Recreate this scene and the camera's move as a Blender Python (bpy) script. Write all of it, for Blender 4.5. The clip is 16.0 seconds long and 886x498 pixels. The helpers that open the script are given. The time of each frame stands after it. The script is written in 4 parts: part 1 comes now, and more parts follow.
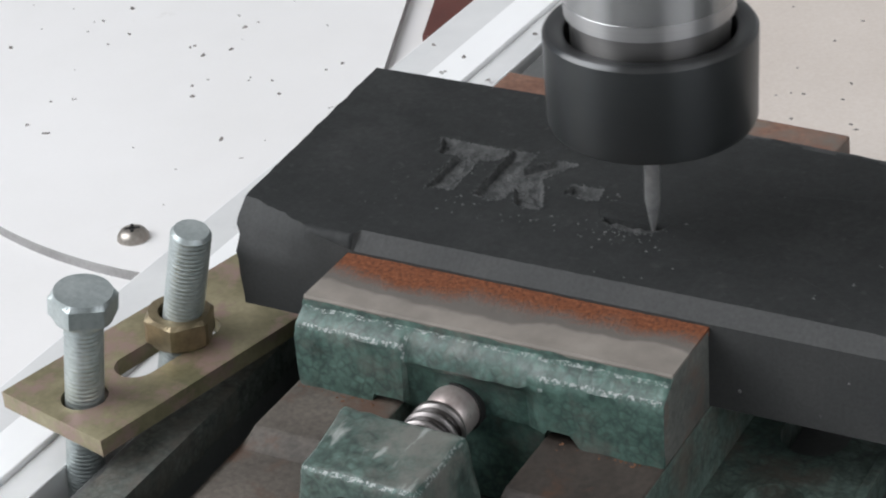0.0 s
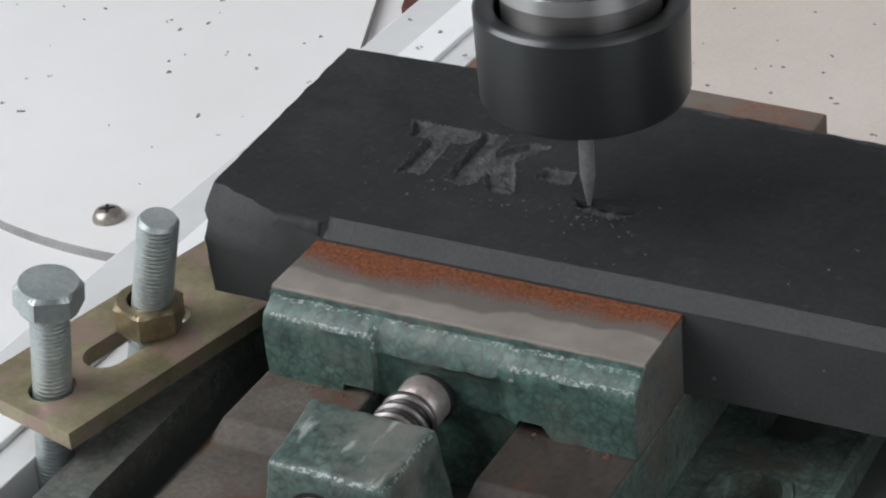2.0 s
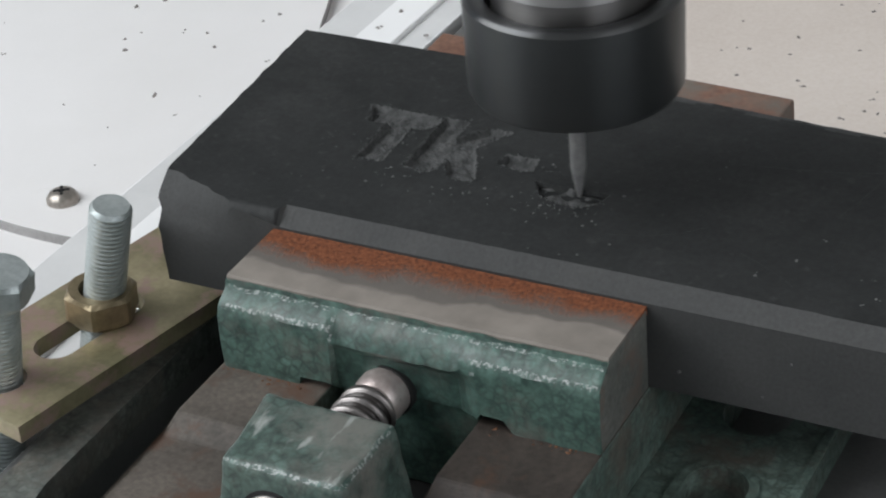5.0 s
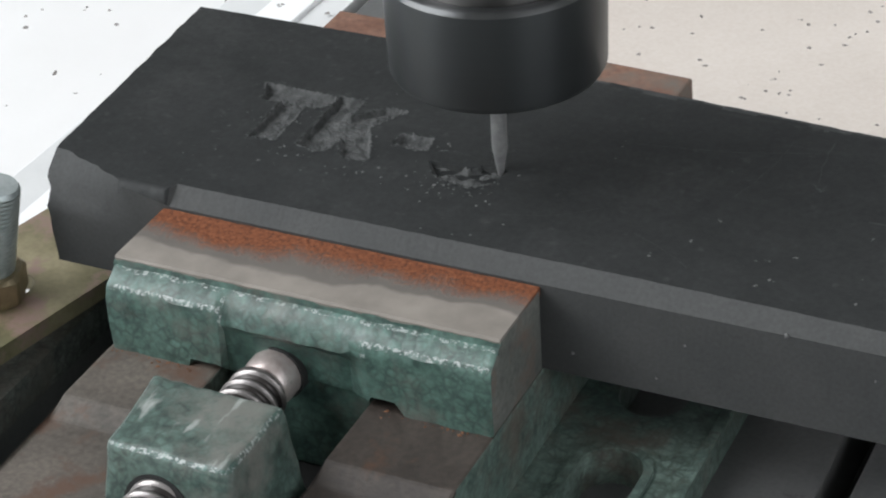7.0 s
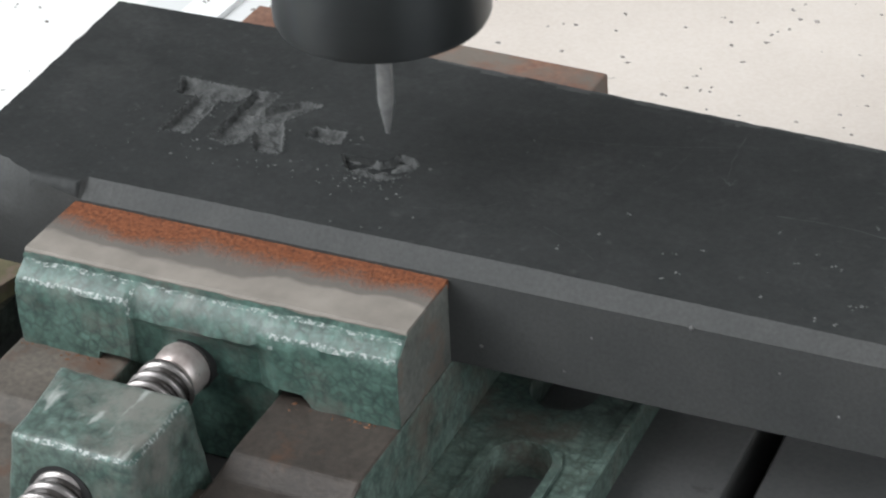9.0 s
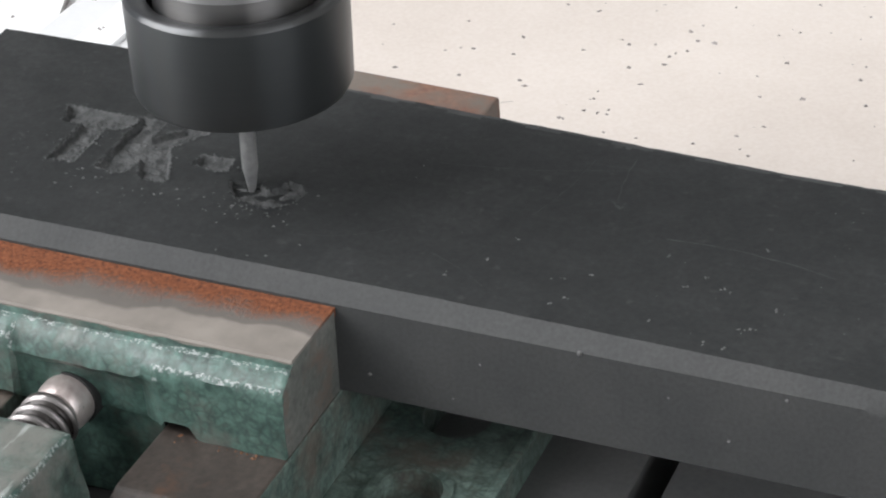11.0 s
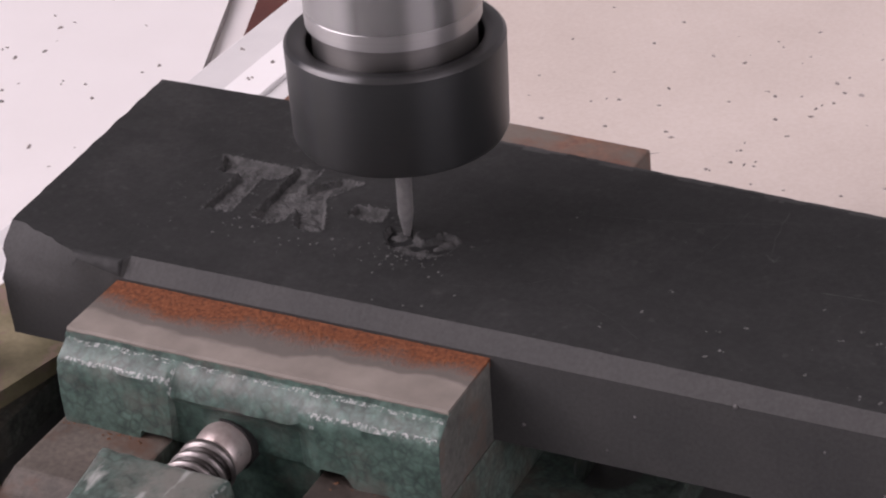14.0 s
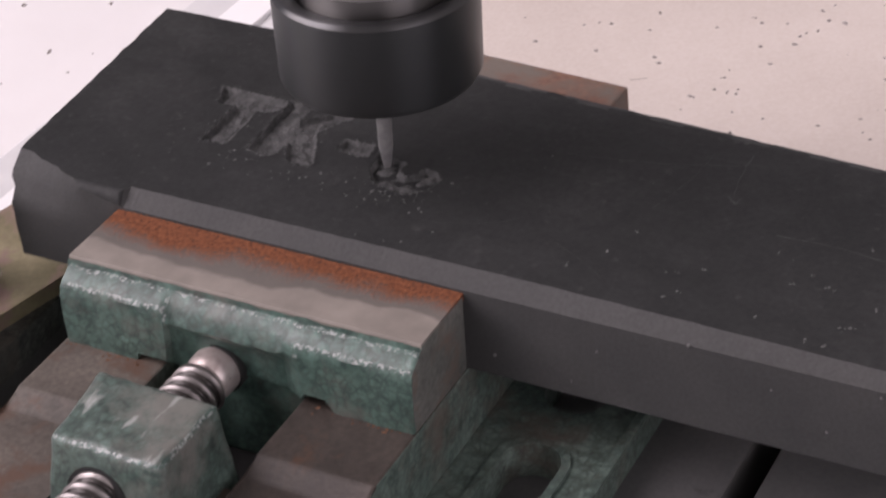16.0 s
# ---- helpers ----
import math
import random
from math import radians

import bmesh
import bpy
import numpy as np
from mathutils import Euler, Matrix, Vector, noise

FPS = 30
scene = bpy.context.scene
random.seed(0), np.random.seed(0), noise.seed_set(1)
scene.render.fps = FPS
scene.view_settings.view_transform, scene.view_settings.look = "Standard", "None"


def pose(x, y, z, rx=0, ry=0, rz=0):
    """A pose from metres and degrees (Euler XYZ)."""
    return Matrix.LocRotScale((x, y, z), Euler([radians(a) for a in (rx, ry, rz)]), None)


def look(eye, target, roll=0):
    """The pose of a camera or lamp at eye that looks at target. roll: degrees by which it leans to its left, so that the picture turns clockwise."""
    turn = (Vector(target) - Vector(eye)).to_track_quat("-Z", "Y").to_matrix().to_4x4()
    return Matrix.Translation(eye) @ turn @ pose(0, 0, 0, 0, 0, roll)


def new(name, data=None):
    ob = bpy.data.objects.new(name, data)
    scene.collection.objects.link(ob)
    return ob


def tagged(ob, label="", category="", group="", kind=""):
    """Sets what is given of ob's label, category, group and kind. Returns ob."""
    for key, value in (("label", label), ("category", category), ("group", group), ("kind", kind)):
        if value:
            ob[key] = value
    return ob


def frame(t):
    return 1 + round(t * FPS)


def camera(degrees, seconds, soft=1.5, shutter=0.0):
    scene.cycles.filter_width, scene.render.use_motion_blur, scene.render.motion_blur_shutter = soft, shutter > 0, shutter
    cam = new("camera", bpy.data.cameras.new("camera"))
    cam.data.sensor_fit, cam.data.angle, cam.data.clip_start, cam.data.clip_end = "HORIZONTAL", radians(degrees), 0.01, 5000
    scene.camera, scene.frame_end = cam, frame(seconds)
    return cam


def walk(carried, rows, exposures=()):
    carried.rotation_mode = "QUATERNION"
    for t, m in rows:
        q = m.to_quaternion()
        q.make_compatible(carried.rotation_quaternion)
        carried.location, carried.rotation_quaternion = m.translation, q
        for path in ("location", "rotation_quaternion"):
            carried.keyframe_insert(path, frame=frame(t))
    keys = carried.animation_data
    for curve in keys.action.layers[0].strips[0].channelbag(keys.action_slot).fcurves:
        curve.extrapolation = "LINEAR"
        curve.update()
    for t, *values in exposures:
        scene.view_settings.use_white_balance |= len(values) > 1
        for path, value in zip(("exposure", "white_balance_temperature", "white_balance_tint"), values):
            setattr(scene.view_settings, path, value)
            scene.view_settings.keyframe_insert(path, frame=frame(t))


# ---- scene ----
cam = camera(22.16, 16.0, soft=2.1, shutter=0.4)
# seconds, eye in millimetres from the stone's corner, yaw, pitch, roll in degrees
PATH = [
    (0, 202.33, -313.21, 209.47, 30.092, -29.856, -4.695),
    (0.5, 203.73, -312.04, 210.63, 30.399, -30.314, -4.914),
    (1, 203.56, -308.94, 208.69, 30.399, -31.343, -4.722),
    (1.5, 204.93, -304.08, 210.84, 30.273, -30.980, -5.265),
    (2, 203.20, -303.23, 210.87, 30.171, -30.989, -5.338),
    (2.5, 201.33, -301.40, 210.59, 29.909, -31.401, -5.370),
    (3, 198.74, -302.03, 211.68, 29.709, -31.009, -4.839),
    (3.5, 199.35, -301.48, 211.36, 29.486, -31.103, -4.954),
    (3.7, 199.73, -301.67, 210.93, 29.588, -31.320, -4.929),
    (5.8, 197.29, -289.12, 205.30, 28.487, -32.531, -4.311),
    (6, 196.82, -288.56, 204.29, 28.424, -32.962, -4.144),
    (6.5, 200.32, -286.84, 206.04, 27.874, -32.480, -4.070),
    (7, 202.15, -288.12, 205.94, 26.954, -32.473, -3.593),
    (7.5, 203.01, -286.84, 208.22, 26.563, -31.987, -3.120),
    (8, 204.24, -288.39, 207.55, 26.310, -31.496, -3.222),
    (8.5, 206.14, -287.36, 207.00, 26.157, -32.138, -3.421),
    (9, 210.72, -285.79, 203.84, 25.781, -32.385, -2.871),
    (9.5, 211.84, -281.87, 201.82, 25.479, -32.824, -2.989),
    (10, 214.45, -277.22, 202.59, 24.799, -32.106, -2.776),
    (10.2, 213.67, -278.36, 202.06, 24.166, -31.874, -2.419),
    (12.3, 219.75, -279.72, 201.26, 23.474, -31.856, -2.454),
    (12.5, 219.66, -278.91, 201.15, 24.037, -31.415, -2.732),
    (13, 214.28, -281.85, 203.53, 25.410, -30.750, -3.136),
    (13.5, 212.29, -283.78, 204.95, 26.374, -30.495, -3.453),
    (14, 210.98, -283.55, 204.35, 27.099, -30.559, -3.769),
    (14.5, 210.99, -281.65, 202.72, 27.325, -30.791, -3.829),
    (15, 212.81, -278.25, 202.41, 27.061, -30.872, -3.546),
    (15.5, 218.10, -281.64, 216.03, 27.116, -32.224, -3.363),
    (16, 228.27, -288.93, 229.15, 28.734, -34.196, -3.822),
]
UP = 88.6  # millimetres from the white ground sheet to the top of the stone


def cam_pose(x, y, z, yaw, pitch, roll):
    return pose(x / 1000, y / 1000, (z + UP) / 1000, 90 + pitch, 0, yaw) @ pose(0, 0, 0, 0, 0, roll)


walk(cam, [(t, cam_pose(x, y, z, a, b, c)) for t, x, y, z, a, b, c in PATH],
     exposures=[(0, -0.74, 6500, 11), (0.5, -1.12, 6500, 11), (1, -1.1, 6500, 11), (1.5, -0.95, 6500, 11), (3, -0.92, 6500, 11), (3.7, -1.03, 6500, 11), (5.8, -0.72, 6500, 9), (7, -0.47, 6500, 9), (7.5, -0.44, 6500, 9), (8, -0.56, 6500, 9),
                (8.5, -0.48, 6500, 9), (9.5, -0.12, 6500, 8), (10.2, -0.15, 6500, 8), (12.3, -0.27, 6900, 24), (13.3, -0.7, 7000, 31), (14.5, -0.78, 7000, 33), (15.5, -0.75, 7000, 33), (16, -0.66, 7000, 31)])

# ---- light ----
world = bpy.data.worlds.new("daylight")
scene.world = world
world.use_nodes = True
wn = world.node_tree.nodes
sky = wn.new("ShaderNodeTexSky")
sky.sky_type, sky.sun_disc = "NISHITA", False
sky.sun_elevation, sky.sun_rotation = radians(35), radians(250)
world.node_tree.links.new(sky.outputs[0], wn["Background"].inputs[0])
wn["Background"].inputs[1].default_value = 0.1


def area_lamp(name, eye, target, w, h, power, color):
    d = bpy.data.lights.new(name, "AREA")
    d.shape, d.size, d.size_y, d.energy, d.color = "RECTANGLE", w, h, power, color
    ob = new(name, d)
    ob.matrix_world = look(eye, target)
    return ob


area_lamp("window_daylight", (-0.99, -0.6, 1.2), (0.0, -0.2, 0.5), 1.4, 1.4, 59, (0.95, 0.975, 1.0))
# added fill lamp at an invented east opening, to lift the right-facing sides
area_lamp("east_fill_light", (1.49, -0.65, 0.85), (0.1, -0.1, 0.2), 1.2, 1.0, 13, (0.97, 0.98, 1.0))


# ---- materials ----
def material(name):
    m = bpy.data.materials.new(name)
    m.use_nodes = True
    nt = m.node_tree
    return m, nt, nt.nodes["Principled BSDF"]


def nd(nt, kind, **kw):
    n = nt.nodes.new(kind)
    for k, v in kw.items():
        n.inputs[k.replace("_", " ")].default_value = v
    return n


def coords(nt):
    return nt.nodes.new("ShaderNodeTexCoord").outputs["Object"]


def noise_out(nt, co, scale, detail=4.0, rough=0.6):
    n = nd(nt, "ShaderNodeTexNoise", Scale=scale, Detail=detail, Roughness=rough)
    nt.links.new(co, n.inputs["Vector"])
    return n.outputs["Fac"]


def ramp(nt, fac, stops):
    n = nt.nodes.new("ShaderNodeValToRGB")
    e = n.color_ramp.elements
    while len(e) < len(stops):
        e.new(0.5)
    for el, (p, c) in zip(e, stops):
        el.position = p
        el.color = (*c, 1) if len(c) == 3 else c
    nt.links.new(fac, n.inputs[0])
    return n.outputs[0]


def mixed(nt, fac, a, b, mode="MIX"):
    n = nt.nodes.new("ShaderNodeMix")
    n.data_type, n.blend_type = "RGBA", mode
    for sock, v in ((n.inputs[0], fac), (n.inputs[6], a), (n.inputs[7], b)):
        if isinstance(v, (int, float)):
            sock.default_value = v
        elif isinstance(v, tuple):
            sock.default_value = (*v, 1)
        else:
            nt.links.new(v, sock)
    return n.outputs[2]


def maths(nt, op, a, b=0.0, c=0.0):
    n = nt.nodes.new("ShaderNodeMath")
    n.operation = op
    for sock, v in zip(n.inputs, (a, b, c)):
        if isinstance(v, (int, float)):
            sock.default_value = v
        else:
            nt.links.new(v, sock)
    return n.outputs[0]


def bumped(nt, bsdf, height, strength, distance):
    n = nd(nt, "ShaderNodeBump", Strength=strength, Distance=distance)
    nt.links.new(height, n.inputs["Height"])
    nt.links.new(n.outputs[0], bsdf.inputs["Normal"])
    return n


def plain(name, a, b, scale, rough=0.5, metal=0.0, bump=0.3, fine=900, spread=0.12, dist=0.0002, dirt=None, dirt_scale=90, dirt_at=0.62):
    """Two close colours by a coarse noise, grain by a fine one, and specks of dirt."""
    m, nt, s = material(name)
    co = coords(nt)
    big, small = noise_out(nt, co, scale), noise_out(nt, co, fine, 3)
    col = ramp(nt, big, [(0.32, a), (0.68, b)])
    col = mixed(nt, spread, col, ramp(nt, small, [(0.3, (0, 0, 0)), (0.7, (1, 1, 1))]), "OVERLAY")
    if dirt:
        col = mixed(nt, ramp(nt, noise_out(nt, co, dirt_scale, 6, 0.7), [(dirt_at, (0, 0, 0)), (dirt_at + 0.12, (1, 1, 1))]), col, dirt)
    nt.links.new(col, s.inputs["Base Color"])
    nt.links.new(maths(nt, "MULTIPLY_ADD", small, 0.25, rough - 0.12), s.inputs["Roughness"])
    s.inputs["Metallic"].default_value = metal
    bumped(nt, s, small, bump, dist)
    return m


def stone_top():
    m, nt, s = material("honed_dark_stone")
    co = coords(nt)
    big, mid, fine = noise_out(nt, co, 28, 5), noise_out(nt, co, 160, 5), noise_out(nt, co, 1500, 3)
    col = ramp(nt, big, [(0.3, (0.016, 0.0178, 0.0178)), (0.7, (0.0275, 0.0296, 0.0294))])
    col = mixed(nt, 0.2, col, ramp(nt, mid, [(0.35, (0.01, 0.01, 0.01)), (0.75, (0.045, 0.046, 0.046))]))
    dust = ramp(nt, noise_out(nt, co, 420, 2, 0.4), [(0.66, (0, 0, 0)), (0.78, (0.6, 0.6, 0.6))])
    col = mixed(nt, dust, col, (0.05, 0.05, 0.05))
    smear = ramp(nt, noise_out(nt, co, 22, 6, 0.7), [(0.52, (0, 0, 0)), (0.72, (0.6, 0.6, 0.6))])
    col = mixed(nt, smear, col, (0.045, 0.047, 0.046))
    mp = nt.nodes.new("ShaderNodeMapping")
    mp.inputs["Rotation"].default_value = (0, 0, 0.5)
    mp.inputs["Scale"].default_value = (12, 260, 1)
    nt.links.new(co, mp.inputs[0])
    scr = ramp(nt, noise_out(nt, mp.outputs[0], 1.0, 3), [(0.66, (0, 0, 0)), (0.74, (0.35, 0.35, 0.35))])
    col = mixed(nt, scr, col, (0.04, 0.041, 0.041))
    col = mixed(nt, 0.3, col, ramp(nt, noise_out(nt, co, 700, 4, 0.7), [(0.3, (0.1, 0.1, 0.1)), (0.7, (0.9, 0.9, 0.9))]), "OVERLAY")
    nt.links.new(col, s.inputs["Base Color"])
    nt.links.new(maths(nt, "MULTIPLY_ADD", big, 0.3, 0.42), s.inputs["Roughness"])
    s.inputs["Specular IOR Level"].default_value = 0.22
    bumped(nt, s, maths(nt, "MULTIPLY_ADD", mid, 1.5, fine), 0.2, 0.0002)
    return m


def hammered(name, a, b, worn, worn_at=0.50):
    """Hammer-finish enamel: a net of shallow cells with dark creases."""
    m, nt, s = material(name)
    co = coords(nt)
    warp = nd(nt, "ShaderNodeTexNoise", Scale=260.0, Detail=2.0)
    nt.links.new(co, warp.inputs["Vector"])
    add = nt.nodes.new("ShaderNodeMixRGB")
    add.blend_type = "ADD"
    add.inputs[0].default_value = 0.0014
    nt.links.new(co, add.inputs[1])
    nt.links.new(warp.outputs["Color"], add.inputs[2])
    vor = nd(nt, "ShaderNodeTexVoronoi", Scale=520.0)
    vor.feature = "DISTANCE_TO_EDGE"
    nt.links.new(add.outputs[0], vor.inputs["Vector"])
    crease = ramp(nt, vor.outputs["Distance"], [(0.0, (0, 0, 0)), (0.2, (1, 1, 1))])
    crease = maths(nt, "MAXIMUM", crease, ramp(nt, noise_out(nt, co, 210, 3), [(0.40, (0, 0, 0)), (0.62, (0.9, 0.9, 0.9))]))
    col = ramp(nt, noise_out(nt, co, 70), [(0.3, a), (0.7, b)])
    blot = noise_out(nt, co, 380, 5, 0.7)
    col = mixed(nt, 0.6, col, ramp(nt, blot, [(0.3, (0.03, 0.03, 0.03)), (0.72, (0.97, 0.97, 0.97))]), "OVERLAY")
    col = mixed(nt, ramp(nt, noise_out(nt, co, 150, 6, 0.75), [(0.55, (0, 0, 0)), (0.7, (0.7, 0.7, 0.7))]), col, (0.062, 0.058, 0.048))
    col = mixed(nt, crease, mixed(nt, 0.5, col, (0.016, 0.022, 0.020)), col)
    col = mixed(nt, ramp(nt, noise_out(nt, co, 55, 8, 0.72), [(worn_at, (0, 0, 0)), (worn_at + 0.16, (0.85, 0.85, 0.85))]), col, worn)
    nt.links.new(col, s.inputs["Base Color"])
    nt.links.new(maths(nt, "MULTIPLY_ADD", noise_out(nt, co, 500), 0.45, 0.19), s.inputs["Roughness"])
    bumped(nt, s, maths(nt, "MULTIPLY_ADD", noise_out(nt, co, 1100, 3), 0.6, vor.outputs["Distance"]), 0.15, 0.0007)
    return m


def worn_and_glinting():
    """The same enamel with pale spots on its sharp edges: wear, and glints painted in."""
    m = GREEN.copy()
    m.name = "edge_worn_glinting_enamel"
    nt = m.node_tree
    s = nt.nodes["Principled BSDF"]
    co = coords(nt)
    old = s.inputs["Base Color"].links[0].from_socket
    spots = ramp(nt, noise_out(nt, co, 1300, 4, 0.65), [(0.50, (0, 0, 0)), (0.60, (0.9, 0.9, 0.9))])
    nt.links.new(mixed(nt, spots, old, (0.33, 0.36, 0.345)), s.inputs["Base Color"])
    return m


def streaked():
    """The worn enamel of the screw block, with pale highlights painted as streaks along the screw."""
    m = GREEN_WORN.copy()
    m.name = "highlight_streaked_enamel"
    nt = m.node_tree
    s = nt.nodes["Principled BSDF"]
    mp = nt.nodes.new("ShaderNodeMapping")
    mp.inputs["Scale"].default_value = (360, 95, 300)
    nt.links.new(coords(nt), mp.inputs[0])
    old = s.inputs["Base Color"].links[0].from_socket
    glint = noise_out(nt, mp.outputs[0], 1.0, 3, 0.5)
    nt.links.new(mixed(nt, ramp(nt, glint, [(0.60, (0, 0, 0)), (0.68, (0.8, 0.8, 0.8))]), old, (0.36, 0.38, 0.36)), s.inputs["Base Color"])
    return m


def rusty_top():
    """Ground steel, rusted along the side where the work is clamped."""
    m, nt, s = material("ground_steel_with_rust")
    co = coords(nt)
    sep = nt.nodes.new("ShaderNodeSeparateXYZ")
    nt.links.new(co, sep.inputs[0])
    edge = maths(nt, "MULTIPLY_ADD", noise_out(nt, co, 42, 4, 0.55), 0.016, -0.0205)
    edge = maths(nt, "MULTIPLY_ADD", sep.outputs["X"], 0.04, edge)
    rust = maths(nt, "MULTIPLY", maths(nt, "SUBTRACT", sep.outputs["Y"], edge), 50.0)
    grain = noise_out(nt, co, 1150, 5, 0.7)
    steel = ramp(nt, noise_out(nt, co, 90, 5), [(0.3, (0.175, 0.157, 0.138)), (0.7, (0.262, 0.236, 0.208))])
    brown = ramp(nt, grain, [(0.32, (0.085, 0.034, 0.02)), (0.5, (0.185, 0.064, 0.03)), (0.7, (0.30, 0.118, 0.056))])
    dull = mixed(nt, 0.75, steel, (0.10, 0.09, 0.082))
    near = ramp(nt, rust, [(0.0, (0, 0, 0)), (0.05, (1, 1, 1))])
    n2 = maths(nt, "MULTIPLY_ADD", grain, 0.30, -0.15)
    deep = ramp(nt, maths(nt, "ADD", rust, n2), [(0.12, (0, 0, 0)), (0.36, (1, 1, 1))])
    col = mixed(nt, deep, mixed(nt, near, steel, dull), brown)
    nt.links.new(col, s.inputs["Base Color"])
    nt.links.new(maths(nt, "MULTIPLY_ADD", deep, 0.3, 0.6), s.inputs["Roughness"])
    s.inputs["Specular IOR Level"].default_value = 0.22
    bumped(nt, s, maths(nt, "MULTIPLY", grain, deep), 0.9, 0.0006)
    return m


def turned(name, colour, rough, metal):
    """Lathe-turned steel: fine marks run round the axis, so that its gloss is drawn out along it."""
    m, nt, s = material(name)
    co = coords(nt)
    mp = nt.nodes.new("ShaderNodeMapping")
    mp.inputs["Scale"].default_value = (20, 20, 1600)
    nt.links.new(co, mp.inputs[0])
    marks = noise_out(nt, mp.outputs[0], 1.0, 3)
    low = tuple(c * 0.95 for c in colour)
    nt.links.new(ramp(nt, marks, [(0.3, low), (0.7, colour)]), s.inputs["Base Color"])
    nt.links.new(maths(nt, "MULTIPLY_ADD", marks, 0.05, rough - 0.025), s.inputs["Roughness"])
    s.inputs["Metallic"].default_value = metal
    s.inputs["Anisotropic"].default_value = 0.92
    s.inputs["Anisotropic Rotation"].default_value = 0.25
    tan = nt.nodes.new("ShaderNodeTangent")
    tan.direction_type, tan.axis = "RADIAL", "Z"
    nt.links.new(tan.outputs[0], s.inputs["Tangent"])
    return m


STONE_TOP = stone_top()
STONE_SIDE = plain("sawn_grey_stone", (0.033, 0.035, 0.035), (0.048, 0.049, 0.048), 40, 0.75, 0, 0.35, 1300, 0.22, dirt=(0.04, 0.04, 0.04), dirt_scale=120)
STONE_CUT = plain("fresh_cut_stone_dust", (0.034, 0.036, 0.036), (0.088, 0.090, 0.089), 420, 0.9, 0, 0.7, 1500, 0.25, dist=0.0005)
STONE_PART = plain("part_cut_stone", (0.019, 0.021, 0.021), (0.040, 0.042, 0.041), 420, 0.9, 0, 0.7, 1500, 0.25, dist=0.0005)
STONE_WORN = plain("rubbed_stone_edge", (0.030, 0.032, 0.032), (0.052, 0.054, 0.053), 180, 0.7, 0, 0.4, 1300, 0.2)
FLAKE = plain("rust_flake", (0.09, 0.042, 0.022), (0.17, 0.08, 0.042), 300, 0.9)
SCORE = plain("scored_stone", (0.036, 0.038, 0.038), (0.062, 0.064, 0.064), 500, 0.9)
CHIP = plain("stone_chip", (0.055, 0.056, 0.055), (0.15, 0.15, 0.147), 300, 0.8, 0, 0.2)
GREEN = hammered("green_hammer_enamel", (0.042, 0.084, 0.071), (0.084, 0.146, 0.122), (0.12, 0.122, 0.107), 0.52)
GREEN_EDGE = worn_and_glinting()
GREEN_DULL = hammered("grimy_green_enamel", (0.076, 0.122, 0.106), (0.145, 0.196, 0.168), (0.125, 0.10, 0.083))
GREY_FOOT = hammered("grimy_grey_green_enamel", (0.085, 0.10, 0.092), (0.15, 0.16, 0.146), (0.15, 0.13, 0.112))
GREEN_WORN = hammered("worn_green_enamel", (0.05, 0.086, 0.074), (0.10, 0.145, 0.124), (0.16, 0.16, 0.143), 0.47)
GREEN_STREAK = streaked()
RUSTY = rusty_top()
RUST = plain("rusted_iron", (0.15, 0.072, 0.047), (0.225, 0.125, 0.088), 70, 0.75, 0, 0.5, 800, 0.25, dirt=(0.15, 0.125, 0.105), dirt_scale=32, dirt_at=0.5)
BED = plain("grimy_machined_iron", (0.058, 0.050, 0.042), (0.124, 0.106, 0.089), 45, 0.6, 0.1, 0.35, 900, 0.3, dirt=(0.095, 0.055, 0.038), dirt_scale=70, dirt_at=0.52)
# darker copy of BED: shade on the right way put into the colour
BED_SHADED = plain("shaded_machined_iron", (0.026, 0.021, 0.018), (0.060, 0.048, 0.040), 45, 0.5, 0.1, 0.35, 900, 0.3, dirt=(0.085, 0.045, 0.028), dirt_scale=60, dirt_at=0.58)
NOSE = plain("worn_screw_nose", (0.52, 0.44, 0.415), (0.70, 0.62, 0.595), 160, 0.36, 0.7, 0.2, dirt=(0.15, 0.11, 0.10), dirt_scale=200, dirt_at=0.6)
NICKEL = plain("dull_nickel", (0.30, 0.27, 0.24), (0.42, 0.39, 0.35), 200, 0.35, 0.8, 0.2)
OILY = plain("oily_thread_groove", (0.022, 0.019, 0.018), (0.045, 0.039, 0.036), 200, 0.3, 0.4, 0.2)
ZINC = plain("zinc_plated_steel", (0.40, 0.45, 0.45), (0.55, 0.60, 0.595), 120, 0.37, 0.7, 0.15, dirt=(0.25, 0.25, 0.24), dirt_scale=200, dirt_at=0.66)
YELLOW = plain("yellow_passivated_steel", (0.22, 0.20, 0.115), (0.42, 0.365, 0.235), 75, 0.42, 0.55, 0.25, dirt=(0.37, 0.26, 0.22), dirt_scale=105, dirt_at=0.49)
YELLOW_NUT = plain("yellow_passivated_nut", (0.17, 0.135, 0.08), (0.30, 0.245, 0.15), 160, 0.4, 0.6, 0.2)
STEEL = plain("oily_bright_steel", (0.20, 0.188, 0.184), (0.34, 0.315, 0.305), 160, 0.36, 0.85, 0.15, dirt=(0.22, 0.16, 0.14), dirt_scale=120, dirt_at=0.6)
CHROME = turned("polished_spindle_steel", (0.34, 0.345, 0.345), 0.26, 1.0)
BAND = turned("ground_spindle_band", (0.42, 0.42, 0.42), 0.30, 1.0)
RING = turned("dull_collet_steel", (0.19, 0.186, 0.182), 0.42, 0.95)
# machined face, lighter than BLACK to paint in the ceiling's reflection and rim highlight
NUT_FACE = turned("machined_highlight_face", (0.085, 0.087, 0.088), 0.30, 0.8)
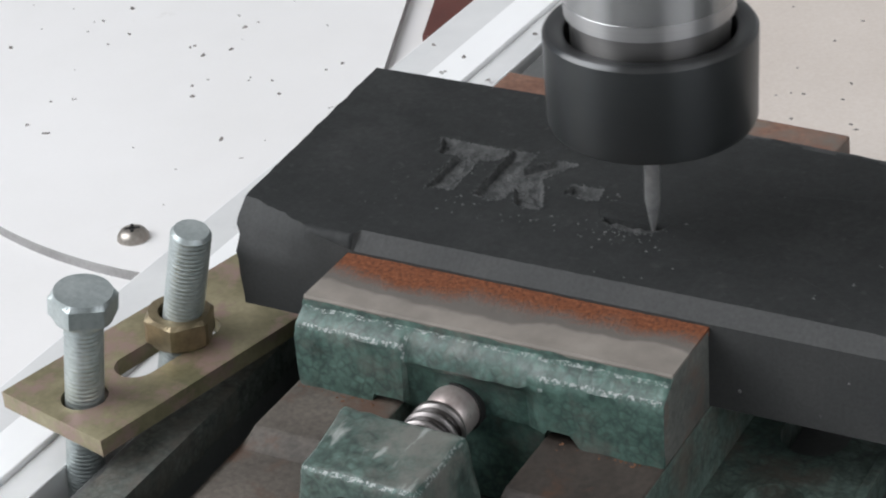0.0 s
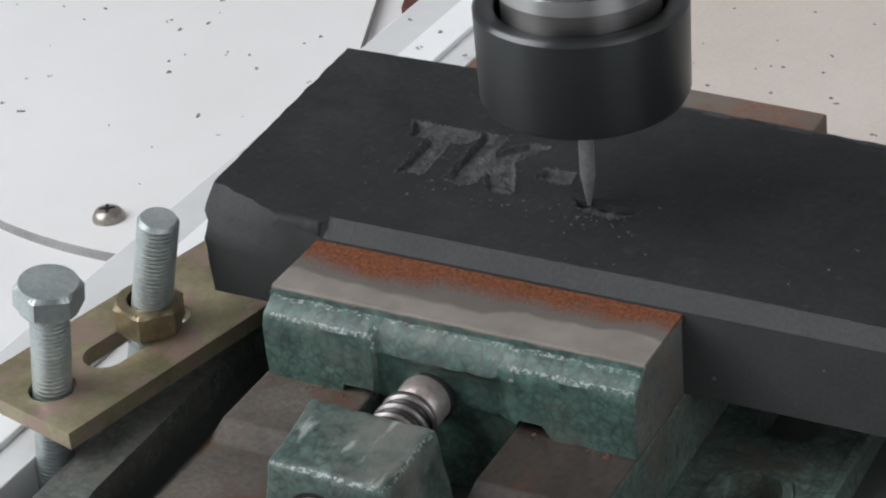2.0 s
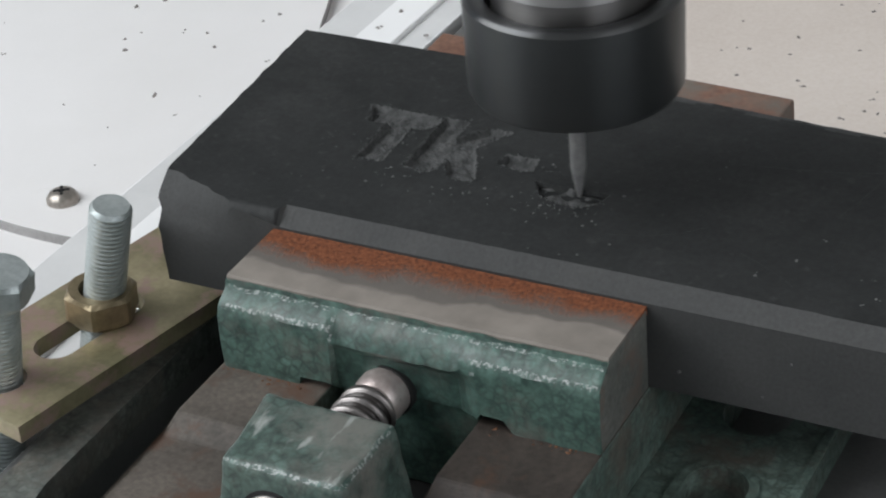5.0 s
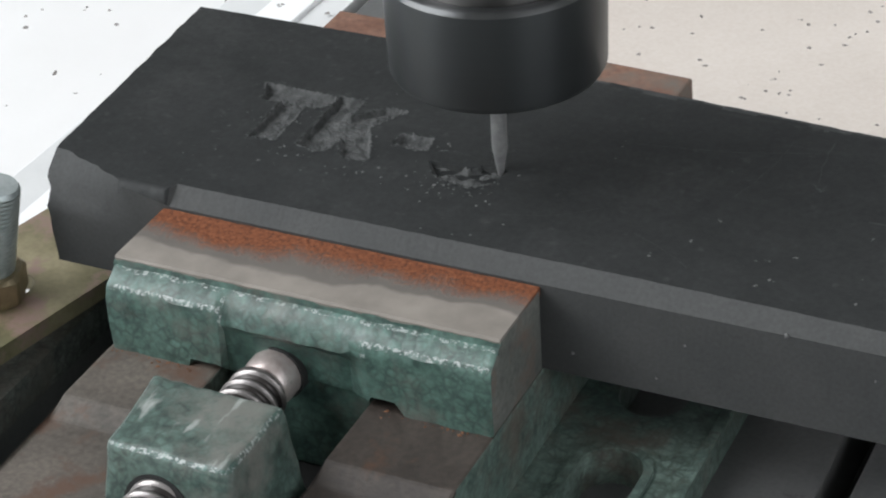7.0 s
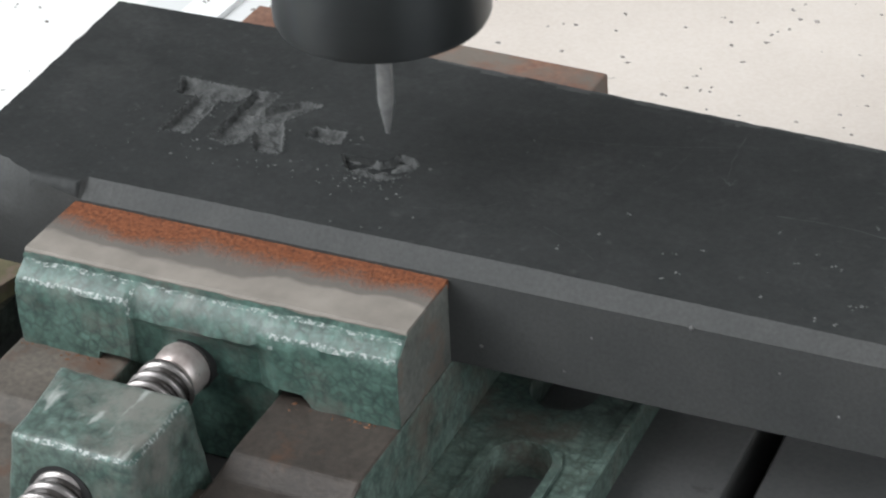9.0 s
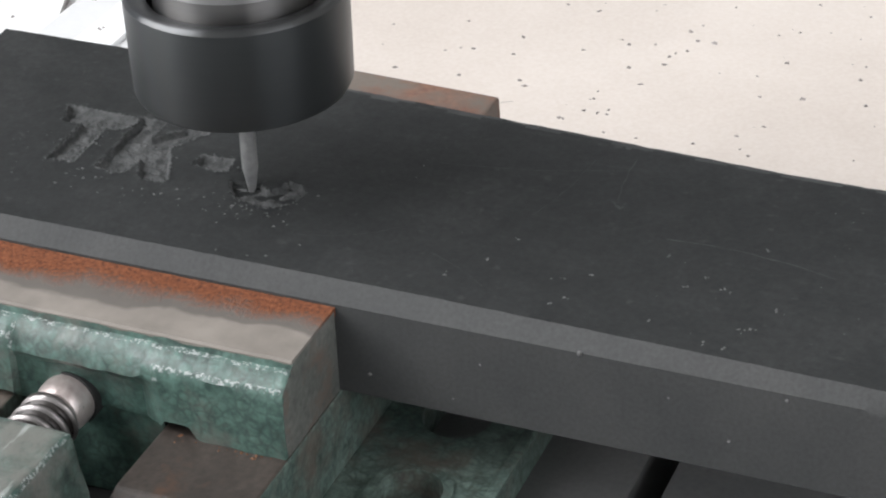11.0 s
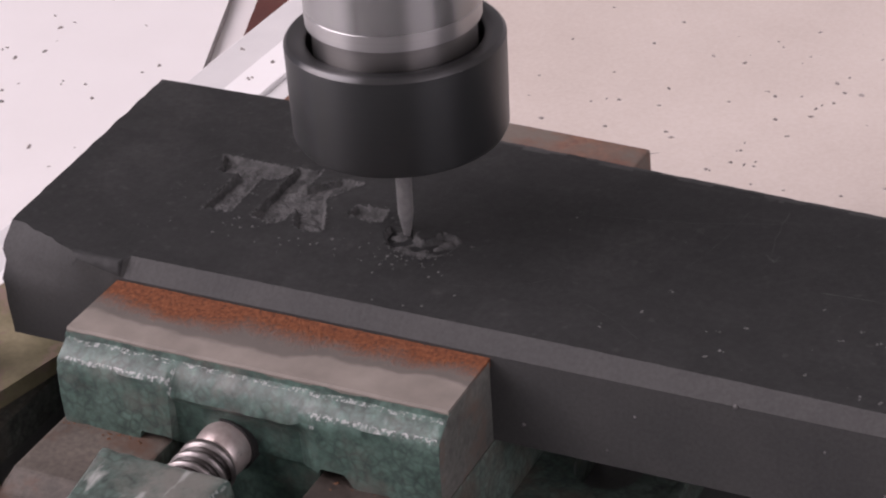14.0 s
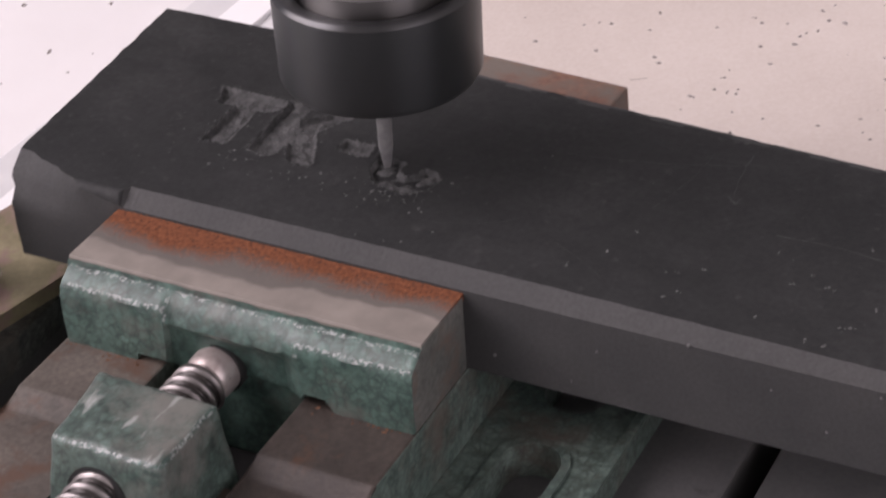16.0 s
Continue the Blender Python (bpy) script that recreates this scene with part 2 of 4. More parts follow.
BLACK = turned("black_oxide_steel", (0.040, 0.044, 0.045), 0.38, 0.6)
CARBIDE = plain("grey_carbide", (0.30, 0.30, 0.30), (0.42, 0.42, 0.41), 300, 0.42, 0.6, 0.1)
WHITE = plain("white_painted_sheet", (0.79, 0.78, 0.77), (0.84, 0.83, 0.825), 12, 0.45, 0, 0.05, 700, 0.03, dirt=(0.68, 0.66, 0.63), dirt_scale=30, dirt_at=0.66)
CREAM = plain("cream_board", (0.565, 0.503, 0.452), (0.645, 0.583, 0.53), 14, 0.7, 0, 0.15, 900, 0.06, dirt=(0.60, 0.54, 0.49), dirt_scale=40, dirt_at=0.6)
GREY_EDGE = plain("grey_sheet_edge", (0.27, 0.265, 0.26), (0.36, 0.355, 0.35), 60, 0.6)
# matt near-white: the window's reflection in the aluminium put into the colour
ALU = plain("reflection_white_aluminium", (0.90, 0.905, 0.905), (0.93, 0.935, 0.935), 30, 0.35, 0.0, 0.03, 900, 0.02)
RAIL = plain("dull_pale_aluminium", (0.68, 0.685, 0.685), (0.76, 0.765, 0.76), 40, 0.45, 0.1, 0.05, 900, 0.03, dirt=(0.58, 0.58, 0.575), dirt_scale=60)
END = plain("bare_grey_primer", (0.088, 0.095, 0.085), (0.145, 0.147, 0.132), 90, 0.7, 0, 0.4, 800, 0.3, dirt=(0.13, 0.10, 0.08), dirt_scale=80, dirt_at=0.55)
TABLE = plain("dark_oily_aluminium", (0.108, 0.113, 0.112), (0.16, 0.16, 0.158), 30, 0.5, 0.3, 0.15, dirt=(0.06, 0.058, 0.055), dirt_scale=70)
# near-black that puts the shade of slots, holes and recesses into the colour
DARK = plain("recess_shade_black", (0.012, 0.012, 0.012), (0.02, 0.02, 0.02), 60, 0.8)
MAROON = plain("maroon_paint", (0.09, 0.025, 0.02), (0.13, 0.04, 0.03), 30, 0.5)
SPECK = plain("dark_chips", (0.14, 0.13, 0.122), (0.34, 0.31, 0.295), 200, 0.8)
WALL = plain("plain_wall_paint", (0.49, 0.495, 0.495), (0.55, 0.555, 0.555), 2, 0.8, 0, 0.05, 60)


# ---- building helpers; coordinates in millimetres ----
def part(name, bm, mats, parent=None, label="", smooth=False, up=UP, recalc=True):
    if recalc:
        bmesh.ops.recalc_face_normals(bm, faces=bm.faces[:])
    for v in bm.verts:
        v.co = Vector((v.co.x, v.co.y, v.co.z + up)) / 1000
    me = bpy.data.meshes.new(name)
    if smooth:
        for f in bm.faces:
            f.smooth = True
        for e in bm.edges:
            if len(e.link_faces) == 2 and e.calc_face_angle() > radians(38):
                e.smooth = False
    bm.to_mesh(me)
    bm.free()
    for m in mats if isinstance(mats, (list, tuple)) else [mats]:
        me.materials.append(m)
    ob = new(name, me)
    if parent:
        ob.parent = parent
    if label:
        tagged(ob, label)
    return ob


def empty(name, label, category, group=""):
    ob = new(name)
    ob.empty_display_size = 0.01
    return tagged(ob, label, category, group)


def box(bm, x0, x1, y0, y1, z0, z1, bevel=0.0, mat=0):
    vs = [bm.verts.new((x, y, z)) for x in (x0, x1) for y in (y0, y1) for z in (z0, z1)]
    fs = [bm.faces.new([vs[i] for i in q]) for q in
          ((0, 1, 3, 2), (4, 6, 7, 5), (0, 4, 5, 1), (2, 3, 7, 6), (0, 2, 6, 4), (1, 5, 7, 3))]
    return rounded(bm, fs, bevel, mat)


def rounded(bm, fs, bevel, mat=0, segments=2):
    for f in fs:
        f.material_index = mat
    if bevel:
        es = list({e for f in fs for e in f.edges})
        bmesh.ops.bevel(bm, geom=es, offset=bevel, segments=segments, profile=0.6, affect="EDGES", clamp_overlap=True)
    return fs


def prism(bm, pts, z0, z1, bevel=0.0, mat=0):
    lo = [bm.verts.new((x, y, z0)) for x, y in pts]
    hi = [bm.verts.new((x, y, z1)) for x, y in pts]
    n = len(pts)
    fs = [bm.faces.new(lo[::-1]), bm.faces.new(hi)]
    fs += [bm.faces.new((lo[i], lo[(i + 1) % n], hi[(i + 1) % n], hi[i])) for i in range(n)]
    return rounded(bm, fs, bevel, mat)


def along_x(bm, section, x0, x1, bevel=0.0, mat=0, cuts=1, rough=0.0):
    """A (y, z) section pulled along x."""
    n = len(section)
    rings = []
    for k in range(cuts + 1):
        x = x0 + (x1 - x0) * k / cuts
        ring = []
        for y, z in section:
            p = Vector((x, y, z))
            w = rough * noise.noise(p * 0.25)
            ring.append(bm.verts.new((x, y + w, z + w * 0.5)))
        rings.append(ring)
    fs = [bm.faces.new(rings[0][::-1]), bm.faces.new(rings[-1])]
    for a, b in zip(rings, rings[1:]):
        fs += [bm.faces.new((a[i], a[(i + 1) % n], b[(i + 1) % n], b[i])) for i in range(n)]
    return rounded(bm, fs, bevel, mat)


def lathe(bm, profile, n=48, m=Matrix(), mats=None):
    """Turns (radius, height) pairs about z; radius 0 closes an end."""
    rings = []
    for r, z in profile:
        if r == 0:
            rings.append([bm.verts.new(m @ Vector((0, 0, z)))])
        else:
            rings.append([bm.verts.new(m @ Vector((r * math.cos(a), r * math.sin(a), z)))
                          for a in (2 * math.pi * k / n for k in range(n))])
    for k, (a, b) in enumerate(zip(rings, rings[1:])):
        for i in range(n):
            j = (i + 1) % n
            if len(a) == 1 and len(b) == 1:
                continue
            q = (a[0], b[i], b[j]) if len(a) == 1 else (a[i], a[j], b[0]) if len(b) == 1 else (a[i], a[j], b[j], b[i])
            f = bm.faces.new(q)
            f.material_index = mats[k] if mats else 0


def thread(bm, r, depth, pitch, z0, z1, n=24, m=Matrix(), per=5, flat=0.0, groove=0):
    """A screw thread about z, its rows laid along the helix."""
    rows = int((z1 - z0) / pitch * per) + per + 1
    cols, deep = [], {}
    for i in range(n + 1):
        a = 2 * math.pi * i / n
        col = []
        for k in range(rows + 1):
            z = z0 + pitch * (k / per - 1 + i / n)
            ph = (k / per) % 1.0
            w = 1 - abs(2 * ph - 1)
            w = min(1.0, max(0.0, (w - flat) / (1 - 2 * flat)))
            rr = r - depth * w
            v = bm.verts.new(m @ Vector((rr * math.cos(a), rr * math.sin(a), min(z1, max(z0, z)))))
            deep[v] = w
            col.append(v)
        cols.append(col)
    for a, b in zip(cols, cols[1:]):
        for k in range(rows):
            f = bm.faces.new((a[k], b[k], b[k + 1], a[k + 1]))
            if sum(deep[v] for v in f.verts) > 2.1:
                f.material_index = groove
    bmesh.ops.remove_doubles(bm, verts=bm.verts[:], dist=0.004)
    for z in (z0, z1):
        ring = [bm.verts.new(m @ Vector(((r - depth) * math.cos(6.28319 * i / n), (r - depth) * math.sin(6.28319 * i / n), z))) for i in range(n)]
        bm.faces.new(ring)


def hexagon(bm, flats, z0, z1, hole=0.0, m=Matrix(), chamfer=0.8, turn=0.0, n=48):
    """A hexagonal head or nut with turned-off corners."""
    def rad(a):
        b = (a + turn) % (math.pi / 3) - math.pi / 6
        return flats / 2 / math.cos(b)
    lim = flats / 2
    levels = [(z0, lim * 0.98), (z0 + chamfer, 99), (z1 - chamfer, 99), (z1, lim * 0.96)]
    rings = []
    for z, cap in levels:
        rings.append([bm.verts.new(m @ Vector((min(rad(a), cap) * math.cos(a), min(rad(a), cap) * math.sin(a), z)))
                      for a in (2 * math.pi * (k + 0.5) / n for k in range(n))])
    if hole:
        for z in (z1, z0):
            rings.append([bm.verts.new(m @ Vector((hole * math.cos(a), hole * math.sin(a), z)))
                          for a in (2 * math.pi * (k + 0.5) / n for k in range(n))])
        rings.append(rings[0])
    for a, b in zip(rings, rings[1:]):
        for i in range(n):
            bm.faces.new((a[i], a[(i + 1) % n], b[(i + 1) % n], b[i]))
    if not hole:
        bm.faces.new(rings[0][::-1])
        bm.faces.new(rings[-1])


# ---- the setting ----
def setting():
    bm = bmesh.new()
    box(bm, -1500, 1500, -1500, 1500, -UP - 20, -UP)
    tagged(part("ground", bm, WHITE), "white painted sheet under the machine", "ground", kind="structure")
    # unseen room shell, added to bounce fill light and feed reflections
    for name, b in (("wall_north", (-1060, 1560, 1500, 1560, -UP, 2300)), ("wall_south", (-1060, 1560, -1560, -1500, -UP, 2300))):
        bm = bmesh.new()
        box(bm, *b)
        tagged(part(name, bm, WALL), "unseen grey wall added for bounce light", "wall", kind="structure")
    bm = bmesh.new()
    for b in ((-1060, -1000, -1500, -1480, -UP, 2300), (-1060, -1000, 380, 1500, -UP, 2300),
              (-1060, -1000, -1480, 380, -UP, 330), (-1060, -1000, -1480, 380, 2000, 2300)):
        box(bm, *b)
    tagged(part("wall_west", bm, WALL), "unseen grey wall with an opening, added for bounce light", "wall", kind="structure")
    bm = bmesh.new()
    for b in ((1500, 1560, -1500, -1260, -UP, 2300), (1500, 1560, -40, 1500, -UP, 2300),
              (1500, 1560, -1260, -40, -UP, 250), (1500, 1560, -1260, -40, 1290, 2300)):
        box(bm, *b)
    tagged(part("wall_east", bm, WALL), "unseen grey wall with an opening, added for bounce light", "wall", kind="structure")
    bm = bmesh.new()
    box(bm, -1060, 1560, -1560, 1560, 2300, 2360)
    tagged(part("ceiling", bm, WALL), "unseen grey ceiling added for bounce light", "ceiling", kind="structure")


setting()


def arc_pts(cx, cy, r, a0, a1, n):
    return [(cx + r * math.cos(radians(a0 + (a1 - a0) * k / n)), cy + r * math.sin(radians(a0 + (a1 - a0) * k / n))) for k in range(n + 1)]


def cover():
    top = empty("round_cover", "white painted round sheet cover with grey edge", "cover")
    pts = [(-420, 260)] + arc_pts(-132, 230, 138, 215, 275, 30) + [(-105, 98), (-101, 110), (-104, 170), (-121.8, 217.3), (-150, 292), (-170, 345), (-420, 480)]
    bm = bmesh.new()
    prism(bm, pts, -UP, -85.6)
    bm.normal_update()
    for f in bm.faces:
        if abs(f.normal.z) < 0.5:
            f.material_index = 1
    part("plate", bm, [WHITE, GREY_EDGE], top)
    bm = bmesh.new()
    lathe(bm, [(4.4, -85.6), (4.3, -84.6), (3.4, -83.2), (1.9, -82.5), (1.0, -82.5), (0.8, -83.2), (0, -83.2)], 32, Matrix.Translation((-137, 107, 0)))
    head = part("screw_head", bm, NICKEL, top, "dull dome-headed cross screw", smooth=True)
    # black bars laid on the dome, painting the shade of its cross recess
    bm = bmesh.new()
    c, q = math.cos(0.6), math.sin(0.6)
    for ax, ay in ((c, q), (-q, c)):
        pts = [(-137 + ax * u - ay * w, 107 + ay * u + ax * w) for u, w in ((-2.1, -0.4), (2.1, -0.4), (2.1, 0.4), (-2.1, 0.4))]
        prism(bm, pts, -84, -82.35)
    part("cross_recess", bm, DARK, head)


cover()


# ---- machine table ----
def table():
    top = empty("machine_table", "dark oily T-slotted aluminium machine table with pale edge rail", "machine table")
    # the wide gap from -25.5 to -2.2 is added to blacken the foot's slot
    for x0, x1 in ((-41.5, -25.5), (-2.2, 6), (10, 52), (56, 119.0), (124.4, 158), (164, 220)):
        bm = bmesh.new()
        box(bm, x0, x1, -230, 330, -63, -43, 0.5)
        part("slat", bm, TABLE, top)
    # floor coloured black for the shade down in the slots
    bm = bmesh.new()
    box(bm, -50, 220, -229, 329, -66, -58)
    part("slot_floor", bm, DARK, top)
    # three lands of one extrusion, a little askew to the vise
    bm = bmesh.new()
    for x0, x1, z1, mat in ((-78, -66.6, -43.8, 1), (-66.4, -56.2, -43.3, 0), (-56.0, -48.4, -44.6, 1)):
        box(bm, x0, x1, -230, 330, -66, z1, 0.35, mat)
    bm.normal_update()
    for v in bm.verts:
        v.co.x += 0.02 * (v.co.y - 60)
    part("edge_rail", bm, [ALU, RAIL], top, "aluminium edge rail with reflection painted white on the middle land, dull side lands")
    bm = bmesh.new()
    box(bm, -64.8, 214, -220, 320, -UP, -66.2)
    prism(bm, [(-123, 246), (-62, 246), (-62, 330), (-156, 330), (-133, 274)], -UP, -84.5, 0.5)
    part("base", bm, MAROON, top, "maroon painted base")


table()


def board():
    bm = bmesh.new()
    prism(bm, [(-13, 131), (260, 92), (300, 330), (-58, 330)], -43, -40.5, 0.3)
    tagged(part("backing_board", bm, CREAM), "cream board lying flat behind the vise", "board")


board()


# ---- vise ----
def slotted_flange(x0, x1, y0, y1, z0, z1, holes):
    """A flat foot with through slots (cx, cy0, cy1, radius), built from strips."""
    bm = bmesh.new()
    outer = [(x0, y0), (x1, y0), (x1, y1), (x0, y1)]
    loops = [outer]
    for cx, a, b, r in holes:
        loops.append(arc_pts(cx, a, r, 180, 360, 10) + arc_pts(cx, b, r, 0, 180, 10))
    for z in (z0, z1):
        edges = []
        for lp in loops:
            vs = [bm.verts.new((x, y, z)) for x, y in lp]
            edges += [bm.edges.new((vs[i], vs[(i + 1) % len(vs)])) for i in range(len(vs))]
        bmesh.ops.triangle_fill(bm, edges=edges, use_beauty=True, use_dissolve=False)
    bm.verts.ensure_lookup_table()
    k = sum(len(lp) for lp in loops)
    vs, at = list(bm.verts), 0
    for lp in loops:
        n = len(lp)
        for i in range(n):
            j = (i + 1) % n
            bm.faces.new((vs[at + i], vs[at + j], vs[k + at + j], vs[k + at + i]))
        at += n
    return bm


def raised_lip(bm, cx, a, b, r, w, z0, z1):
    path = arc_pts(cx, b, r, 0, 180, 16) + arc_pts(cx, a, r, 180, 360, 16)
    inner = arc_pts(cx, b, r - w, 0, 180, 16) + arc_pts(cx, a, r - w, 180, 360, 16)
    n = len(path)
    q = [[bm.verts.new((x, y, z)) for x, y in lp] for lp, z in ((path, z0), (path, z1), (inner, z1), (inner, z0))]
    for s in range(4):
        for i in range(n):
            j = (i + 1) % n
            bm.faces.new((q[s][i], q[s][j], q[(s + 1) % 4][j], q[(s + 1) % 4][i]))


def vise():
    top = empty("bench_vise", "small green hammer-enamelled drill vise with rusty jaws, clamping the stone", "vise")
    # two ways with a slot between them
    way = [(-92, -36), (-92, -23), (-90, -22), (-41, -22), (-36, -20), (79.5, -20), (79.5, -36)]
    for x0, x1 in ((-0.8, 21.2), (50, 73.5)):
        bm = bmesh.new()
        along_x(bm, way, x0, x1, 0.6)
        for f in bm.faces:
            f.normal_update()
            if f.calc_center_median().z < -23.5 or abs(f.normal.z) < 0.3:
                f.material_index = 1
        part("way", bm, [BED if x0 < 20 else BED_SHADED, GREEN_DULL], top, "grimy machined slideway" if x0 < 20 else "grimy machined slideway with shade in its colour")
    # channel floor, its shade painted as black
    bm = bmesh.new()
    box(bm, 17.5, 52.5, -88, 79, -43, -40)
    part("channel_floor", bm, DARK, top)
    bm = bmesh.new()
    box(bm, 21.1, 50.1, -92, -42.6, -36, -23.6, 0.6)
    part("apron", bm, BED, top, "grimy iron apron")
    # feet
    bm = slotted_flange(73, 100.8, -92, 82, -43, -36, [(86.2, 19.5, 48, 6.4), (86.9, -40, -3.6, 5.7)])
    raised_lip(bm, 86.9, -40, -3.6, 7.4, 1.7, -36.1, -35.2)
    box(bm, 99.2, 101.2, -92, 82, -36.3, -35.2, 0.4)
    part("foot", bm, GREEN_DULL, top, "grimy green slotted foot")
    bm = slotted_flange(-33.5, -0.4, -92, 82, -43, -36, [(-13.4, -46, 25, 11.5)])
    part("foot", bm, GREY_FOOT, top, "grimy grey-green slotted foot")
    # screw block
    bm = bmesh.new()
    lo = [(20, -61.5), (50, -61.5), (49, -37.5), (17.5, -37.5)]
    hi = [(22.5, -56.8), (45.2, -57.3), (45.0, -38.2), (20.4, -38.2)]
    for f_lo, f_hi, z0, z1 in ((lo, hi, -36, -8.9),):
        a = [bm.verts.new((x, y, z0)) for x, y in f_lo]
        b = [bm.verts.new((x, y, z1)) for x, y in f_hi]
        fs = [bm.faces.new(a[::-1]), bm.faces.new(b)] + [bm.faces.new((a[i], a[(i + 1) % 4], b[(i + 1) % 4], b[i])) for i in range(4)]
        rounded(bm, fs, 1.5, 0, 3)
        bmesh.ops.subdivide_edges(bm, edges=[e for e in bm.edges if e.calc_length() > 5], cuts=9, use_grid_fill=True)
        for v in bm.verts:
            q = v.co.copy()
            v.co += Vector((0, 0, 1)) * (0.4 * noise.noise(q * 0.2) + 0.6 * noise.noise(Vector((q.x * 0.42, q.y * 0.14, 4)))) * (q.z > -12)
            v.co += Vector((0, 1, 0)) * 0.35 * noise.noise(q * 0.22) + Vector((1, 0, 0)) * 0.35 * noise.noise(q * 0.2 + Vector((9, 0, 0)))
    bm.normal_update()
    for f in bm.faces:
        c = f.calc_center_median()
        if c.z > -11.5 and 0.45 < f.normal.z < 0.86:
            f.material_index = 1
        elif c.z > -11.5 and f.normal.z > 0.5:
            f.material_index = 2
    part("screw_block", bm, [GREEN_WORN, GREEN_EDGE, GREEN_STREAK], top, "green enamelled screw block", smooth=True)
    # no hole is cut: a solid black disc gives the bore's shade
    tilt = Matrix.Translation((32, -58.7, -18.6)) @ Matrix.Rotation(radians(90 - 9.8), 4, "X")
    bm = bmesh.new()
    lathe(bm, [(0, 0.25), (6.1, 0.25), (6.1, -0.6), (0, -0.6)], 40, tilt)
    part("bore", bm, DARK, top, "black disc painted as the shaded hole round the screw")
    # lead screw, its axis along y
    m = Matrix.Translation((32, 0, -18.6)) @ Matrix.Rotation(radians(90), 4, "X")
    bm = bmesh.new()
    thread(bm, 5.3, 1.05, 2.9, 25.5, 120, 64, m, 16, 0.20, 1)
    part("lead_screw", bm, [STEEL, OILY], top, "oily bright steel lead screw", smooth=True)
    bm = bmesh.new()
    lathe(bm, [(0, 12), (4.75, 12), (4.85, 21.6), (4.6, 23.2), (4.2, 24.0), (4.35, 24.6), (4.3, 26), (0, 26)], 36, m)
    part("screw_nose", bm, NOSE, top, "worn pinkish screw nose", smooth=True)
    # solid black plug standing in for the shaded gap at the nose
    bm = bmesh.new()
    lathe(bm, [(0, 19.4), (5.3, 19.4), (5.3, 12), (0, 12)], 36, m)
    part("nose_socket_shade", bm, DARK, top, "black plug painted as the shaded hole round the screw nose", smooth=True)
    # moving jaw
    head = [(-0.3, -20), (-0.3, -3.6), (-16.6, -3.6), (-17.0, -5.0), (-17.9, -5.3)]
    side = head + [(-20.2, -6.8), (-20.9, -7.6), (-21.1, -9.5), (-21.1, -15), (-21.2, -20)]
    raised = [(-0.3, -18.4)] + side[1:8] + [(-21.1, -14.5), (-21.2, -18.4)]
    mid = head + [(-19.9, -7.2), (-20.9, -9.8), (-20.5, -10.7), (-19.8, -11.6), (-19.6, -20)]
    cove = head + [(-19.9, -7.3), (-20.9, -10.0), (-20.2, -11.0), (-18.0, -12.2), (-17.6, -20)]
    arch = [(-0.3, -17.5)] + side[1:8] + [(-21.1, -14), (-21.2, -17.5)]
    stations = [(0, side), (15.6, side), (16.0, raised), (22.3, raised), (22.9, mid), (30, mid), (38, cove), (45.8, cove), (50.6, raised), (51.2, arch), (55.6, arch), (57.2, side), (73.5, side)]
    bm = bmesh.new()
    rings = []
    for (xa, sa), (xb, sb) in zip(stations, stations[1:] + [(73.5, side)]):
        n = max(1, int((xb - xa) / 1.2))
        for k in range(n):
            u = k / n
            ring = []
            for (ya, za), (yb, zb) in zip(sa, sb):
                q = Vector((xa + (xb - xa) * u, ya + (yb - ya) * u, za + (zb - za) * u))
                w = (0.3 * noise.noise(q * 0.3) + 0.14 * noise.noise(q * 0.9)) * (q.y < -16.8)
                ring.append(bm.verts.new((q.x, q.y + w, q.z + 0.4 * w)))
            rings.append(ring)
    for a, b in zip(rings, rings[1:]):
        for i in range(10):
            f = bm.faces.new((a[i], a[(i + 1) % 10], b[(i + 1) % 10], b[i]))
            xm = f.calc_center_median().x
            lip = xm < 22.9 or xm > 49.5
            f.material_index = int(i == 3 or (i == 5 and lip) or (i in (4, 5, 6) and 22.0 < xm < 22.9) or (i == 6 and 49.5 < xm < 50.8))
    ends = [bm.faces.new(rings[0][::-1]), bm.faces.new(rings[-1])]
    bmesh.ops.bevel(bm, geom=[e for f in ends for e in f.edges], offset=0.6, segments=2, profile=0.6, affect="EDGES", clamp_overlap=True)
    bm.normal_update()
    for f in bm.faces:
        c = f.calc_center_median()
        if (c.x > 73.0 or c.x < 0.4) and -20.6 < c.y < -0.5 and abs(f.normal.x) > 0.8:
            f.material_index = 2
    part("moving_jaw", bm, [GREEN, GREEN_EDGE, END], top, "green enamelled moving jaw", smooth=True)
    bm = bmesh.new()
    box(bm, 19.4, 48.2, -16.4, -1, -39.8, -19.9, 0.8)
    part("jaw_tongue", bm, GREEN, top, smooth=True)
    bm = bmesh.new()
    along_x(bm, [(-0.1, -5), (-0.1, -3.3), (-16.45, -3.3), (-16.75, -3.75), (-16.6, -5)], 0.1, 73.4, 0.0, 0, 60, 0.1)
    part("jaw_top", bm, RUSTY, top, "ground steel top rusted along one side")
    # fixed jaw
    bm = bmesh.new()
    sec = [(64.4, -20), (64.4, -4), (65.2, -3.3), (77.2, -3.3), (78.0, -4.0), (79.4, -20)]
    along_x(bm, sec, -6, 72.4, 0.9)
    for v in bm.verts:
        v.co.y += (72.4 - v.co.x) * 0.05
    part("fixed_jaw", bm, RUST, top, "rusty brown fixed jaw")


vise()


